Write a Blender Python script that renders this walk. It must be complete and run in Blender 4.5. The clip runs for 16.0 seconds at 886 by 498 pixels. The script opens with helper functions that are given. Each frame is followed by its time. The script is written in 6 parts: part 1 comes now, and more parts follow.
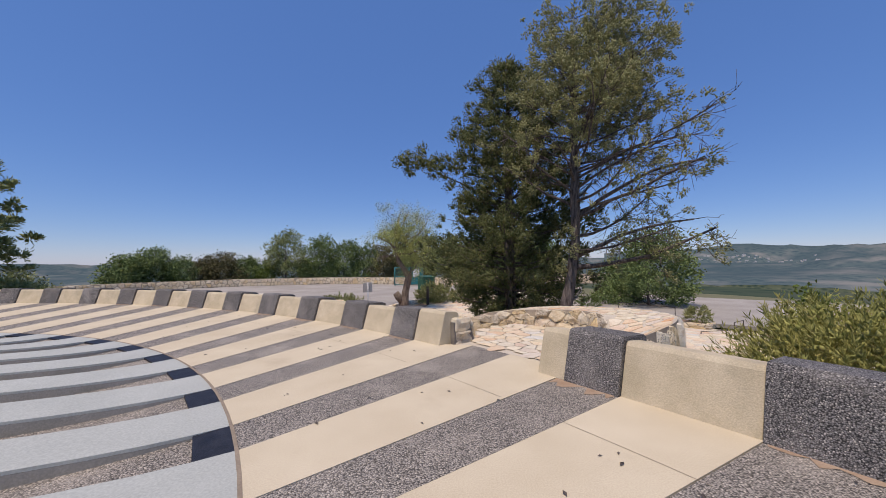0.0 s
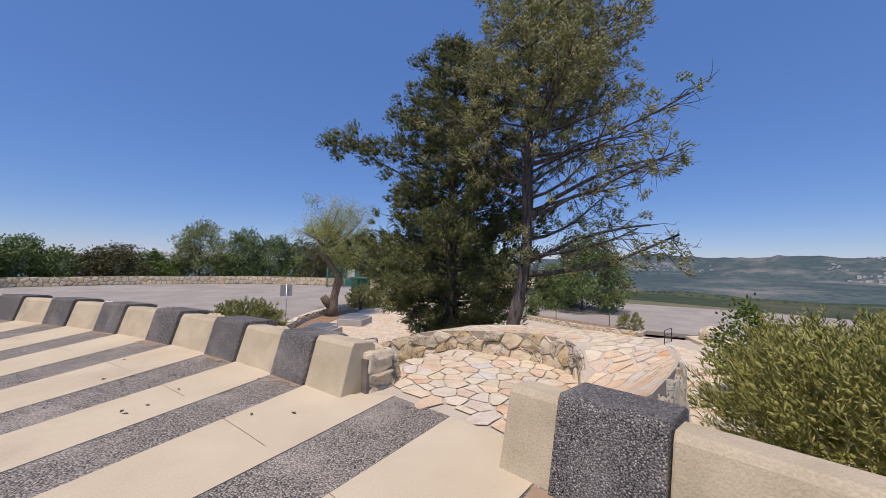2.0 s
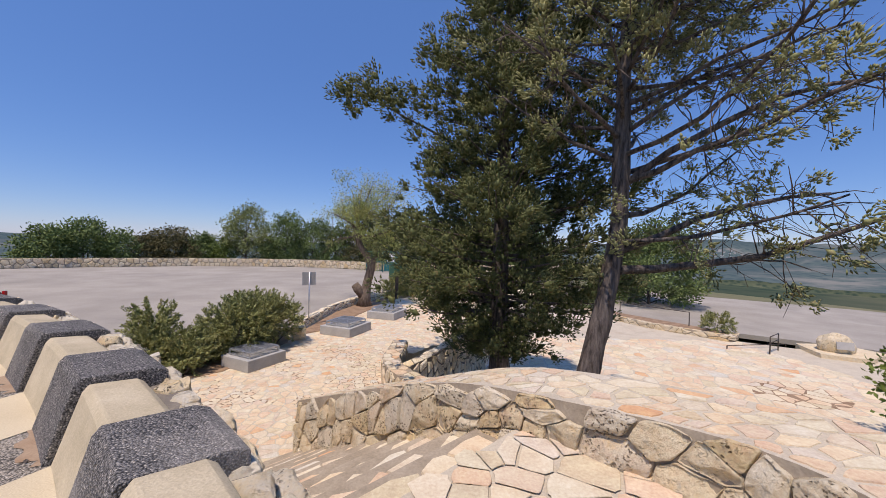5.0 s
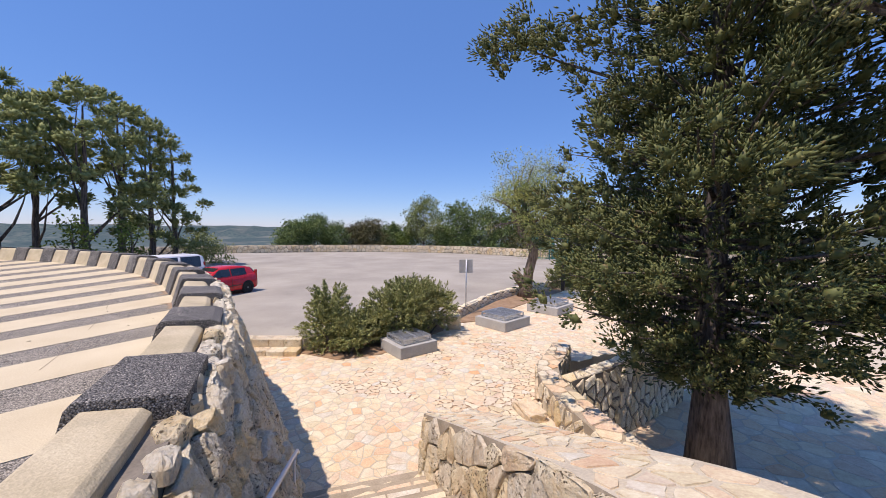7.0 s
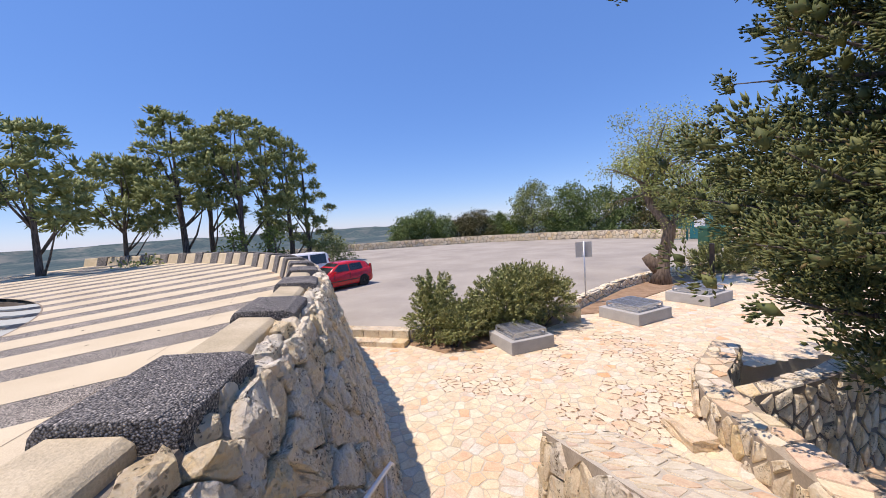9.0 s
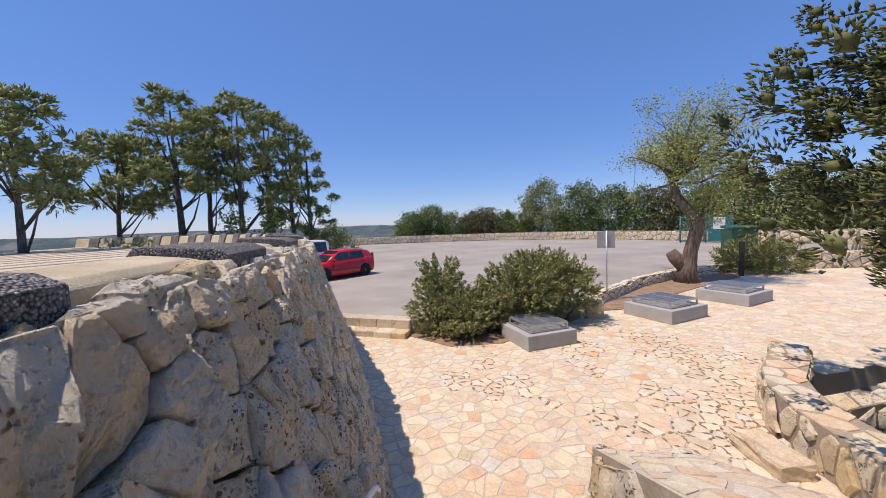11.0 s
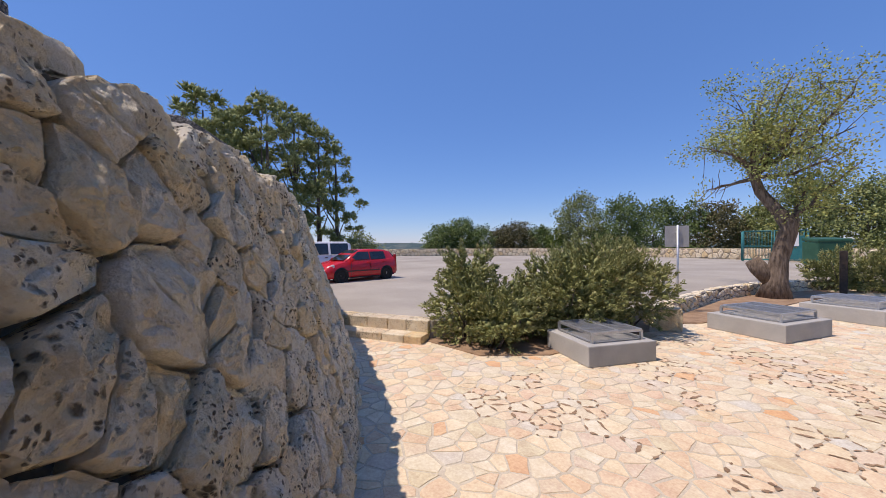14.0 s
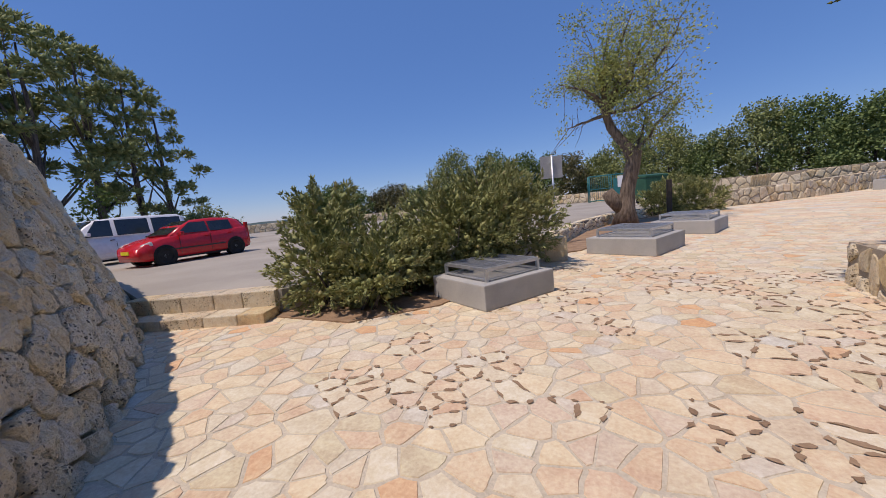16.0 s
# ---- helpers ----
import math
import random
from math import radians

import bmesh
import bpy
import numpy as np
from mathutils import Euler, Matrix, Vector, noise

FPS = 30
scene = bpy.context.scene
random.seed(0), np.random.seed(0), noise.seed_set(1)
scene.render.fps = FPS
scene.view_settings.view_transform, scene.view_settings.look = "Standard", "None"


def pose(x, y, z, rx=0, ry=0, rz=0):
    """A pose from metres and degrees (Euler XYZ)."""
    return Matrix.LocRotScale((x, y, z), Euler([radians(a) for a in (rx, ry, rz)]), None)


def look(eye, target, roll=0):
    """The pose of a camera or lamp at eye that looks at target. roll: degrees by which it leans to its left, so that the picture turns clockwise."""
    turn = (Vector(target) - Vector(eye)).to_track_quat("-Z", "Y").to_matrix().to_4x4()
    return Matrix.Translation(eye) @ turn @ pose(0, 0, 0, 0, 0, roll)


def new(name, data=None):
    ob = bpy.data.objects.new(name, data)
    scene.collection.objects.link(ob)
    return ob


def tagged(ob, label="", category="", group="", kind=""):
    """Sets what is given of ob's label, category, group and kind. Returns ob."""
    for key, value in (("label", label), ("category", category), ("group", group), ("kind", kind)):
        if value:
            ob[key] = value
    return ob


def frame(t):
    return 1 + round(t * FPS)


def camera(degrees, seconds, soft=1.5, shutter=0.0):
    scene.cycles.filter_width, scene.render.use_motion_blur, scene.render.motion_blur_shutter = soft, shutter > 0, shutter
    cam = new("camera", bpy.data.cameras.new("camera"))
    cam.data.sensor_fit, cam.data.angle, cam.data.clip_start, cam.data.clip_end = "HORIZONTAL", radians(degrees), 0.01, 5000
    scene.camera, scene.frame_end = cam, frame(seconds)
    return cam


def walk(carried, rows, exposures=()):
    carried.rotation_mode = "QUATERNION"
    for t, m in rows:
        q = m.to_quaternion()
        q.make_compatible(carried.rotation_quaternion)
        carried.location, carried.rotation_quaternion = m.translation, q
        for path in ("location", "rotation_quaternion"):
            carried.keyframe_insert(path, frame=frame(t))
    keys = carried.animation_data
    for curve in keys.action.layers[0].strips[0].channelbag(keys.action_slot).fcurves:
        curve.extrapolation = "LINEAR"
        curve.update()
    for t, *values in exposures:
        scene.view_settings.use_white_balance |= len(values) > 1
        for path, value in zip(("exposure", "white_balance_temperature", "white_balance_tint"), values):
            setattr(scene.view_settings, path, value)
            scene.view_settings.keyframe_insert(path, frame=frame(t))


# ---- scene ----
cam = camera(102.4, 16.0, soft=0.9)
PATH = [
    (0, (-0.159, -0.358, 1.527), (-0.136, 1.641, 1.593), -0.6),
    (0.5, (-0.06, 0.205, 1.531), (0.263, 2.175, 1.656), -0.5),
    (1, (-0.013, 0.747, 1.538), (0.324, 2.714, 1.67), 0.2),
    (1.5, (0.11, 1.302, 1.578), (0.548, 3.246, 1.753), 0.9),
    (2, (0.226, 1.843, 1.568), (0.575, 3.811, 1.643), 1.1),
    (2.5, (0.295, 2.449, 1.593), (0.508, 4.437, 1.575), 1.6),
    (3, (0.419, 2.987, 1.616), (0.625, 4.977, 1.6), 1.6),
    (5.5, (0.873, 5.606, 1.655), (0.887, 7.606, 1.629), 1.6),
    (6, (1.007, 6.058, 1.648), (0.845, 8.051, 1.603), 2.3),
    (6.5, (0.984, 6.487, 1.629), (0.536, 8.436, 1.621), 2.1),
    (7, (0.908, 6.954, 1.586), (0.106, 8.783, 1.475), 0.5),
    (7.5, (0.8, 7.301, 1.628), (-0.153, 9.056, 1.531), -0.3),
    (8, (0.697, 7.515, 1.516), (-0.493, 9.118, 1.399), -1.2),
    (8.5, (0.501, 7.728, 1.394), (-0.694, 9.329, 1.287), -2.6),
    (9, (0.412, 7.974, 1.296), (-0.899, 9.478, 1.154), -3.8),
    (9.5, (0.17, 8.17, 1.122), (-1.127, 9.687, 0.981), -3.1),
    (10, (-0.059, 8.349, 0.991), (-1.369, 9.852, 0.836), -3.2),
    (12.5, (-1.196, 9.628, 0.09), (-2.569, 11.079, 0.004), 0.1),
    (13, (-1.444, 9.849, -0.043), (-2.837, 11.282, -0.117), 0.05),
    (13.5, (-1.647, 10.071, -0.163), (-3.031, 11.514, -0.213), -0.55),
    (14, (-1.841, 10.313, -0.291), (-3.295, 11.686, -0.318), -0.5),
    (14.5, (-2.068, 10.583, -0.488), (-3.484, 11.995, -0.509), -1.05),
    (15, (-2.235, 10.903, -0.607), (-3.615, 12.348, -0.678), -5.0),
    (15.5, (-2.505, 11.281, -0.82), (-3.657, 12.908, -0.974), -4.0),
    (16, (-2.73, 11.837, -0.932), (-3.673, 13.585, -1.168), -5.5),
]
EXPOSURES = [(t, e + 0.24, 7150, 21) for t, e in ((0, -0.26), (3, -0.2), (5.5, -0.08), (6.5, 0.04), (8, 0.32), (10, 0.12), (12.5, 0.0), (14.5, 0.0), (15.2, 0.0), (16, -0.3))]
walk(cam, [(t, look(eye, target, roll)) for t, eye, target, roll in PATH], EXPOSURES)

# ---- world and sun ----
SUN_FROM = Vector((-0.23, -0.375, 1.0)).normalized()
world = bpy.data.worlds.new("world")
scene.world = world
world.use_nodes = True
wn = world.node_tree
sky = wn.nodes.new("ShaderNodeTexSky")
sky.sky_type = "NISHITA"
sky.sun_disc = False
sky.sun_elevation = math.asin(SUN_FROM.z)
sky.sun_rotation = math.atan2(SUN_FROM.x, SUN_FROM.y)
sky.altitude = 700
sky.air_density, sky.dust_density, sky.ozone_density = 1.0, 0.25, 5.0
wn.nodes["Background"].inputs[1].default_value = 0.15
deep = wn.nodes.new("ShaderNodeHueSaturation")
deep.inputs["Hue"].default_value, deep.inputs["Saturation"].default_value = 0.505, 1.2
haze = wn.nodes.new("ShaderNodeMixRGB")
haze.inputs[0].default_value, haze.inputs[2].default_value = 0.58, (1.1, 1.92, 3.8, 1)
wn.links.new(sky.outputs[0], haze.inputs[1])
wn.links.new(haze.outputs[0], deep.inputs["Color"])
wn.links.new(deep.outputs[0], wn.nodes["Background"].inputs[0])
sun = new("sun", bpy.data.lights.new("sun", "SUN"))
sun.data.energy, sun.data.angle, sun.data.color = 3.4, radians(0.53), (1.0, 0.95, 0.87)
sun.matrix_world = look(SUN_FROM * 50, (0, 0, 0))


# ---- materials ----
def rgb(c):
    return (*c, 1.0)


class Mat:
    """A node material in the making: short calls for the few nodes in use."""

    def __init__(self, name, rough=0.8, metal=0.0, spec=0.3):
        self.m = bpy.data.materials.new(name)
        self.m.use_nodes = True
        self.t = self.m.node_tree
        self.b = self.t.nodes["Principled BSDF"]
        self.b.inputs["Roughness"].default_value = rough
        self.b.inputs["Metallic"].default_value = metal
        self.b.inputs["Specular IOR Level"].default_value = spec
        self.co = self.t.nodes.new("ShaderNodeNewGeometry").outputs["Position"]

    def node(self, kind, ins=(), out=0, **props):
        n = self.t.nodes.new(kind)
        if "feature" in props:
            n.feature = props["feature"]
        if "operation" in props:
            n.operation = props["operation"]
        for k, v in dict(ins).items():
            if isinstance(v, bpy.types.NodeSocket):
                self.t.links.new(v, n.inputs[k])
            else:
                n.inputs[k].default_value = v
        return n.outputs[out]

    def noise(self, scale, detail=4.0, rough=0.55, out=0):
        return self.node("ShaderNodeTexNoise", {"Vector": self.co, "Scale": scale, "Detail": detail, "Roughness": rough}, out)

    def cells(self, scale, feature="F1", out=0, vector=None):
        return self.node("ShaderNodeTexVoronoi", {"Vector": vector or self.co, "Scale": scale}, out, feature=feature)

    def ramp(self, fac, stops):
        n = self.t.nodes.new("ShaderNodeValToRGB")
        self.t.links.new(fac, n.inputs[0])
        e = n.color_ramp.elements
        while len(e) < len(stops):
            e.new(0.5)
        for el, (p, c) in zip(e, stops):
            el.position, el.color = p, rgb(c)
        return n.outputs[0]

    def mix(self, fac, a, b, blend="MIX"):
        n = self.t.nodes.new("ShaderNodeMix")
        n.data_type, n.blend_type = "RGBA", blend
        for k, v in ((0, fac), (6, a), (7, b)):
            if isinstance(v, bpy.types.NodeSocket):
                self.t.links.new(v, n.inputs[k])
            else:
                n.inputs[k].default_value = rgb(v) if isinstance(v, tuple) else v
        return n.outputs[2]

    def rand(self):
        """A random value for each object and each loose piece of a mesh."""
        a = self.node("ShaderNodeObjectInfo", out="Random")
        b = self.node("ShaderNodeNewGeometry", out="Random Per Island")
        s = self.node("ShaderNodeMath", {0: a, 1: b}, operation="ADD")
        return self.node("ShaderNodeMath", {0: s}, operation="FRACT")

    def color(self, c):
        if isinstance(c, tuple):
            self.b.inputs["Base Color"].default_value = rgb(c)
        else:
            self.t.links.new(c, self.b.inputs["Base Color"])
        return self

    def bump(self, *pairs):
        last = None
        for h, strength, dist in pairs:
            ins = {"Height": h, "Strength": strength, "Distance": dist}
            if last:
                ins["Normal"] = last
            last = self.node("ShaderNodeBump", ins)
        self.t.links.new(last, self.b.inputs["Normal"])
        return self


def mat_plain(name, c1, c2, scale=3.0, fine=60.0, rough=0.85, bump=0.3, spec=0.25, metal=0.0, stains=None):
    m = Mat(name, rough, metal, spec)
    col = m.ramp(m.noise(scale, 5.0), [(0.3, c1), (0.7, c2)])
    if stains:
        col = m.mix(m.node("ShaderNodeMath", {0: m.ramp(m.noise(scale * 0.45, 6.0, 0.65), [(0.55, (0, 0, 0)), (0.72, (1, 1, 1))]), 1: 0.55}, operation="MULTIPLY"), col, stains)
    grain = m.noise(fine, 3.0)
    col = m.mix(0.25, col, m.ramp(grain, [(0.3, (0.35, 0.35, 0.35)), (0.7, (0.9, 0.9, 0.9))]), "OVERLAY")
    m.color(col).bump((grain, bump, 0.01))
    return m.m


def mat_aggregate(name, dark, mid, light, scale=75.0):
    m = Mat(name, 0.75, 0.0, 0.3)
    tone = m.cells(scale, out=1)
    g = m.node("ShaderNodeSeparateColor", {0: tone})
    col = m.ramp(g, [(0.0, dark), (0.45, mid), (0.8, mid), (1.0, light)])
    d = m.cells(scale)
    col = m.mix(m.ramp(d, [(0.35, (0, 0, 0)), (0.75, (1, 1, 1))]), col, tuple(v * 0.35 for v in dark))
    col = m.mix(m.ramp(m.noise(1.4, 5.0), [(0.5, (0, 0, 0)), (0.75, (0.35, 0.35, 0.35))]), col, light)
    inv = m.node("ShaderNodeMath", {0: 1.0, 1: d}, operation="SUBTRACT")
    m.color(col).bump((inv, 0.9, 0.012))
    return m.m


def mat_stone(name, tones, pit=0.5, stain=(0.13, 0.12, 0.11), amount=0.5, rough=0.9, pits=9.0, drift=None):
    m = Mat(name, rough, 0.0, 0.2)
    own = m.rand()
    base = m.ramp(own, tones)
    big, fine = m.noise(5.0, 6.0, 0.65), m.noise(38.0, 5.0, 0.6)
    col = m.mix(0.55, base, m.ramp(big, [(0.3, (0.38, 0.37, 0.36)), (0.7, (0.74, 0.72, 0.69))]), "OVERLAY")
    if drift:
        col = m.mix(m.ramp(m.noise(0.55, 5.0, 0.6), [(0.52, (0, 0, 0)), (0.70, (0.42, 0.42, 0.42))]), col, drift)
    col = m.mix(m.ramp(m.noise(2.2, 7.0, 0.7), [(0.52, (0, 0, 0)), (0.75, (amount, amount, amount))]), col, stain)
    col = m.mix(0.35, col, m.ramp(fine, [(0.3, (0.3, 0.3, 0.3)), (0.7, (0.8, 0.8, 0.8))]), "OVERLAY")
    grit = m.noise(22.0, 9.0, 0.78)
    holes = m.ramp(m.cells(pits), [(0.08, (0, 0, 0)), (0.3, (1, 1, 1))])
    if pit > 0.6:
        col = m.mix(m.ramp(m.noise(6.1, 6.0, 0.65), [(0.34, (0.6, 0.6, 0.6)), (0.46, (0, 0, 0))]), col, (0.68, 0.50, 0.27))
        col = m.mix(m.ramp(m.noise(11.0, 7.0, 0.7), [(0.56, (0, 0, 0)), (0.68, (0.5, 0.5, 0.5))]), col, (0.36, 0.33, 0.28))
        # some stones are honeycombed, others sound; shade in the pits is painted dark brown
        worn = m.ramp(m.node("ShaderNodeMath", {0: m.node("ShaderNodeMath", {0: own, 1: 7.31}, operation="MULTIPLY")}, operation="FRACT"), [(0.35, (0.15, 0.15, 0.15)), (0.6, (1, 1, 1))])
        bent = m.node("ShaderNodeVectorMath", {0: m.co, 1: m.node("ShaderNodeVectorMath", {0: m.noise(14.0, 3.0, 0.6, 1), 1: (0.06, 0.06, 0.06)}, operation="MULTIPLY")}, operation="ADD")
        small = m.ramp(m.cells(34.0, vector=bent), [(0.20, (0.95, 0.95, 0.95)), (0.38, (0, 0, 0))])
        large = m.ramp(m.cells(13.0, vector=bent), [(0.14, (0.95, 0.95, 0.95)), (0.27, (0, 0, 0))])
        hollow = m.mix(m.ramp(m.noise(4.0, 3.0, 0.5), [(0.45, (0, 0, 0)), (0.55, (1, 1, 1))]), small, large, "LIGHTEN")
        hollow = m.mix(1.0, hollow, m.ramp(m.noise(7.0, 3.0, 0.5), [(0.42, (0, 0, 0)), (0.55, (1, 1, 1))]), "MULTIPLY")
        hollow = m.mix(1.0, hollow, worn, "MULTIPLY")
        col = m.mix(hollow, col, (0.16, 0.115, 0.07))
        m.color(col).bump((big, pit, 0.035), (grit, pit, 0.045), (m.node("ShaderNodeMath", {0: 1.0, 1: hollow}, operation="SUBTRACT"), 0.9, 0.04), (fine, pit * 0.8, 0.008))
    else:
        m.color(col).bump((big, pit, 0.035), (grit, pit, 0.03), (holes, pit * 0.5, 0.012), (fine, pit * 0.8, 0.006))
    return m.m


def mat_hill(name, wood, scrub, bare, scale):
    m = Mat(name, 1.0, 0.0, 0.0)
    flecks = m.cells(scale * 7, out=0)
    col = m.ramp(flecks, [(0.15, wood), (0.6, scrub)])
    col = m.mix(m.ramp(m.noise(scale, 5.0, 0.6), [(0.5, (0, 0, 0)), (0.68, (0.75, 0.75, 0.75))]), col, bare)
    col = m.mix(m.ramp(m.noise(scale * 0.35, 4.0), [(0.45, (0.65, 0.65, 0.65)), (0.58, (0, 0, 0))]), col, wood)
    m.color(col)
    return m.m


def mat_leaf(name, tones, rough=0.6, patch=0.28, tips=None):
    m = Mat(name, rough, 0.0, 0.2)
    own = m.node("ShaderNodeMath", {0: m.rand(), 1: 0.45}, operation="MULTIPLY")
    drift = m.node("ShaderNodeMath", {0: m.noise(3.2, 3.0, 0.6), 1: 0.9}, operation="MULTIPLY")
    both = m.node("ShaderNodeMath", {0: own, 1: drift}, operation="ADD")
    col = m.ramp(m.node("ShaderNodeMath", {0: both, 1: 0.18}, operation="SUBTRACT"), tones)
    col = m.mix(m.ramp(m.noise(0.9, 3.0), [(0.45, (0, 0, 0)), (0.65, (patch, patch, patch))]), col, tones[-1][1])
    if tips:
        col = m.mix(m.ramp(m.noise(7.0, 2.0), [(0.60, (0, 0, 0)), (0.70, (0.65, 0.65, 0.65))]), col, tips)
    m.color(col)
    return m.m


def mat_bark(name, c1, c2):
    m = Mat(name, 0.95, 0.0, 0.1)
    v = m.node("ShaderNodeMapping", {0: m.co, 3: (14.0, 14.0, 2.2)})
    n = m.node("ShaderNodeTexNoise", {"Vector": v, "Scale": 1.0, "Detail": 6.0, "Roughness": 0.65})
    m.color(m.ramp(n, [(0.35, c1), (0.65, c2)])).bump((n, 1.0, 0.06))
    return m.m


CONCRETE = mat_plain("tan_concrete", (0.52, 0.435, 0.295), (0.615, 0.52, 0.365), 1.1, 90, 0.9, 0.15, stains=(0.37, 0.31, 0.215))
PARAPET = mat_plain("weathered_concrete", (0.42, 0.355, 0.235), (0.56, 0.475, 0.33), 2.6, 70, 0.92, 0.5, stains=(0.25, 0.225, 0.165))
AGGREGATE = mat_aggregate("dark_exposed_aggregate", (0.10, 0.096, 0.09), (0.25, 0.235, 0.215), (0.58, 0.53, 0.46), 88.0)
AGGREGATE_FLOOR = mat_aggregate("worn_exposed_aggregate", (0.20, 0.18, 0.15), (0.42, 0.375, 0.31), (0.66, 0.58, 0.47), 70.0)
RUST = mat_plain("rust_stained_concrete", (0.30, 0.20, 0.125), (0.39, 0.29, 0.20), 4, 60, 0.9, 0.3)
PALE_PAINT = mat_plain("pale_grey_green_paint", (0.37, 0.385, 0.34), (0.42, 0.435, 0.385), 1.5, 50, 0.7, 0.1)
GREY_SIDE = mat_plain("grey_concrete_riser", (0.26, 0.25, 0.21), (0.33, 0.31, 0.27), 3, 60, 0.9, 0.2)
BLACK_TILE = mat_plain("black_grit_tile", (0.012, 0.012, 0.014), (0.03, 0.03, 0.034), 8, 120, 0.5, 0.3)
JOINT = mat_plain("joint_sealant", (0.22, 0.175, 0.125), (0.31, 0.25, 0.18), 6, 60, 0.9, 0.2)
WALL_STONE = mat_stone("rough_limestone", [(0.0, (0.94, 0.78, 0.53)), (0.25, (0.95, 0.86, 0.66)), (0.5, (0.88, 0.79, 0.62)), (0.75, (0.94, 0.74, 0.44)), (1.0, (0.90, 0.80, 0.62))], 1.0, (0.58, 0.46, 0.30), 0.35, pits=12.0)
CUT_STONE = mat_stone("yellow_limestone", [(0.0, (0.70, 0.57, 0.38)), (0.35, (0.74, 0.64, 0.47)), (0.6, (0.66, 0.48, 0.27)), (0.8, (0.62, 0.54, 0.42)), (1.0, (0.74, 0.57, 0.39))], 0.7, (0.25, 0.22, 0.18), 0.35)
FLAG = mat_stone("limestone_flagstone", [(0.0, (0.56, 0.465, 0.315)), (0.18, (0.69, 0.61, 0.45)), (0.36, (0.64, 0.45, 0.30)), (0.5, (0.62, 0.555, 0.43)), (0.66, (0.71, 0.575, 0.385)), (0.82, (0.64, 0.46, 0.33)), (0.93, (0.57, 0.55, 0.47)), (1.0, (0.65, 0.37, 0.20))], 0.25, (0.46, 0.36, 0.25), 0.45, pits=25.0, drift=(0.66, 0.40, 0.22))
MORTAR = mat_plain("pale_mortar", (0.47, 0.41, 0.315), (0.56, 0.49, 0.38), 2.0, 50, 0.95, 0.5, stains=(0.40, 0.31, 0.22))
WALL_MORTAR = mat_plain("deep_joint_mortar", (0.13, 0.115, 0.10), (0.24, 0.21, 0.17), 4.0, 40, 0.95, 0.6)
CUT_MORTAR = mat_plain("tan_joint_mortar", (0.28, 0.23, 0.165), (0.40, 0.335, 0.25), 4.0, 40, 0.95, 0.6)
ASPHALT = mat_plain("sun_bleached_asphalt", (0.29, 0.262, 0.22), (0.385, 0.35, 0.295), 0.35, 45, 0.9, 0.35, stains=(0.21, 0.195, 0.17))
SOIL = mat_plain("red_brown_soil", (0.22, 0.14, 0.085), (0.36, 0.245, 0.155), 3.0, 30, 0.95, 0.8)
DRY_GROUND = mat_plain("dry_scrub_ground", (0.10, 0.11, 0.05), (0.20, 0.18, 0.10), 0.02, 0.5, 0.95, 0.2)
BOX_CONCRETE = mat_plain("smooth_grey_concrete", (0.34, 0.335, 0.315), (0.43, 0.42, 0.395), 2.0, 80, 0.8, 0.15, stains=(0.29, 0.285, 0.27))
GALV = mat_plain("galvanised_steel", (0.42, 0.44, 0.46), (0.58, 0.60, 0.62), 10.0, 150, 0.45, 0.05, 0.5, 0.75)
DARK_METAL = mat_plain("dark_brown_metal", (0.03, 0.025, 0.02), (0.07, 0.05, 0.04), 10.0, 100, 0.6, 0.1, 0.4)
RED_PAINT = mat_plain("red_car_paint", (0.50, 0.012, 0.018), (0.56, 0.018, 0.022), 2.0, 10, 0.25, 0.0, 0.6)
WHITE_PAINT = mat_plain("white_car_paint", (0.70, 0.71, 0.72), (0.78, 0.78, 0.79), 2.0, 10, 0.3, 0.0, 0.5)
BLACK_PAINT = mat_plain("dark_car_paint", (0.02, 0.02, 0.025), (0.04, 0.04, 0.045), 2.0, 10, 0.3, 0.0, 0.5)
RUBBER = mat_plain("tyre_rubber", (0.015, 0.015, 0.015), (0.03, 0.03, 0.03), 8.0, 80, 0.8, 0.1)
DARK_GLASS = mat_plain("tinted_glass", (0.012, 0.016, 0.018), (0.03, 0.036, 0.04), 1.0, 5, 0.06, 0.0, 0.8)
LAMP_GLASS = mat_plain("lamp_lens", (0.60, 0.58, 0.52), (0.72, 0.70, 0.64), 8.0, 60, 0.15, 0.0, 0.6)
TAIL_RED = mat_plain("tail_lamp_red", (0.30, 0.01, 0.01), (0.42, 0.02, 0.02), 8.0, 60, 0.2, 0.0, 0.6)
GREEN_PLASTIC = mat_plain("dark_green_plastic", (0.02, 0.075, 0.045), (0.035, 0.11, 0.065), 3.0, 60, 0.5, 0.05)
GREEN_METAL = mat_plain("blue_green_painted_steel", (0.02, 0.13, 0.14), (0.03, 0.18, 0.18), 3.0, 60, 0.5, 0.05)
YELLOW = mat_plain("yellow_sign_paint", (0.72, 0.60, 0.02), (0.80, 0.68, 0.04), 4.0, 60, 0.5, 0.05)
BLACK_INK = mat_plain("black_sign_ink", (0.01, 0.01, 0.01), (0.03, 0.03, 0.03), 4.0, 60, 0.6, 0.05)
SIGN_BACK = mat_plain("bare_aluminium_sign_back", (0.40, 0.40, 0.39), (0.48, 0.47, 0.45), 4.0, 60, 0.5, 0.05, 0.4, 0.4)
WHITE_METAL = mat_plain("white_painted_steel", (0.70, 0.70, 0.69), (0.78, 0.78, 0.77), 4.0, 60, 0.4, 0.05)
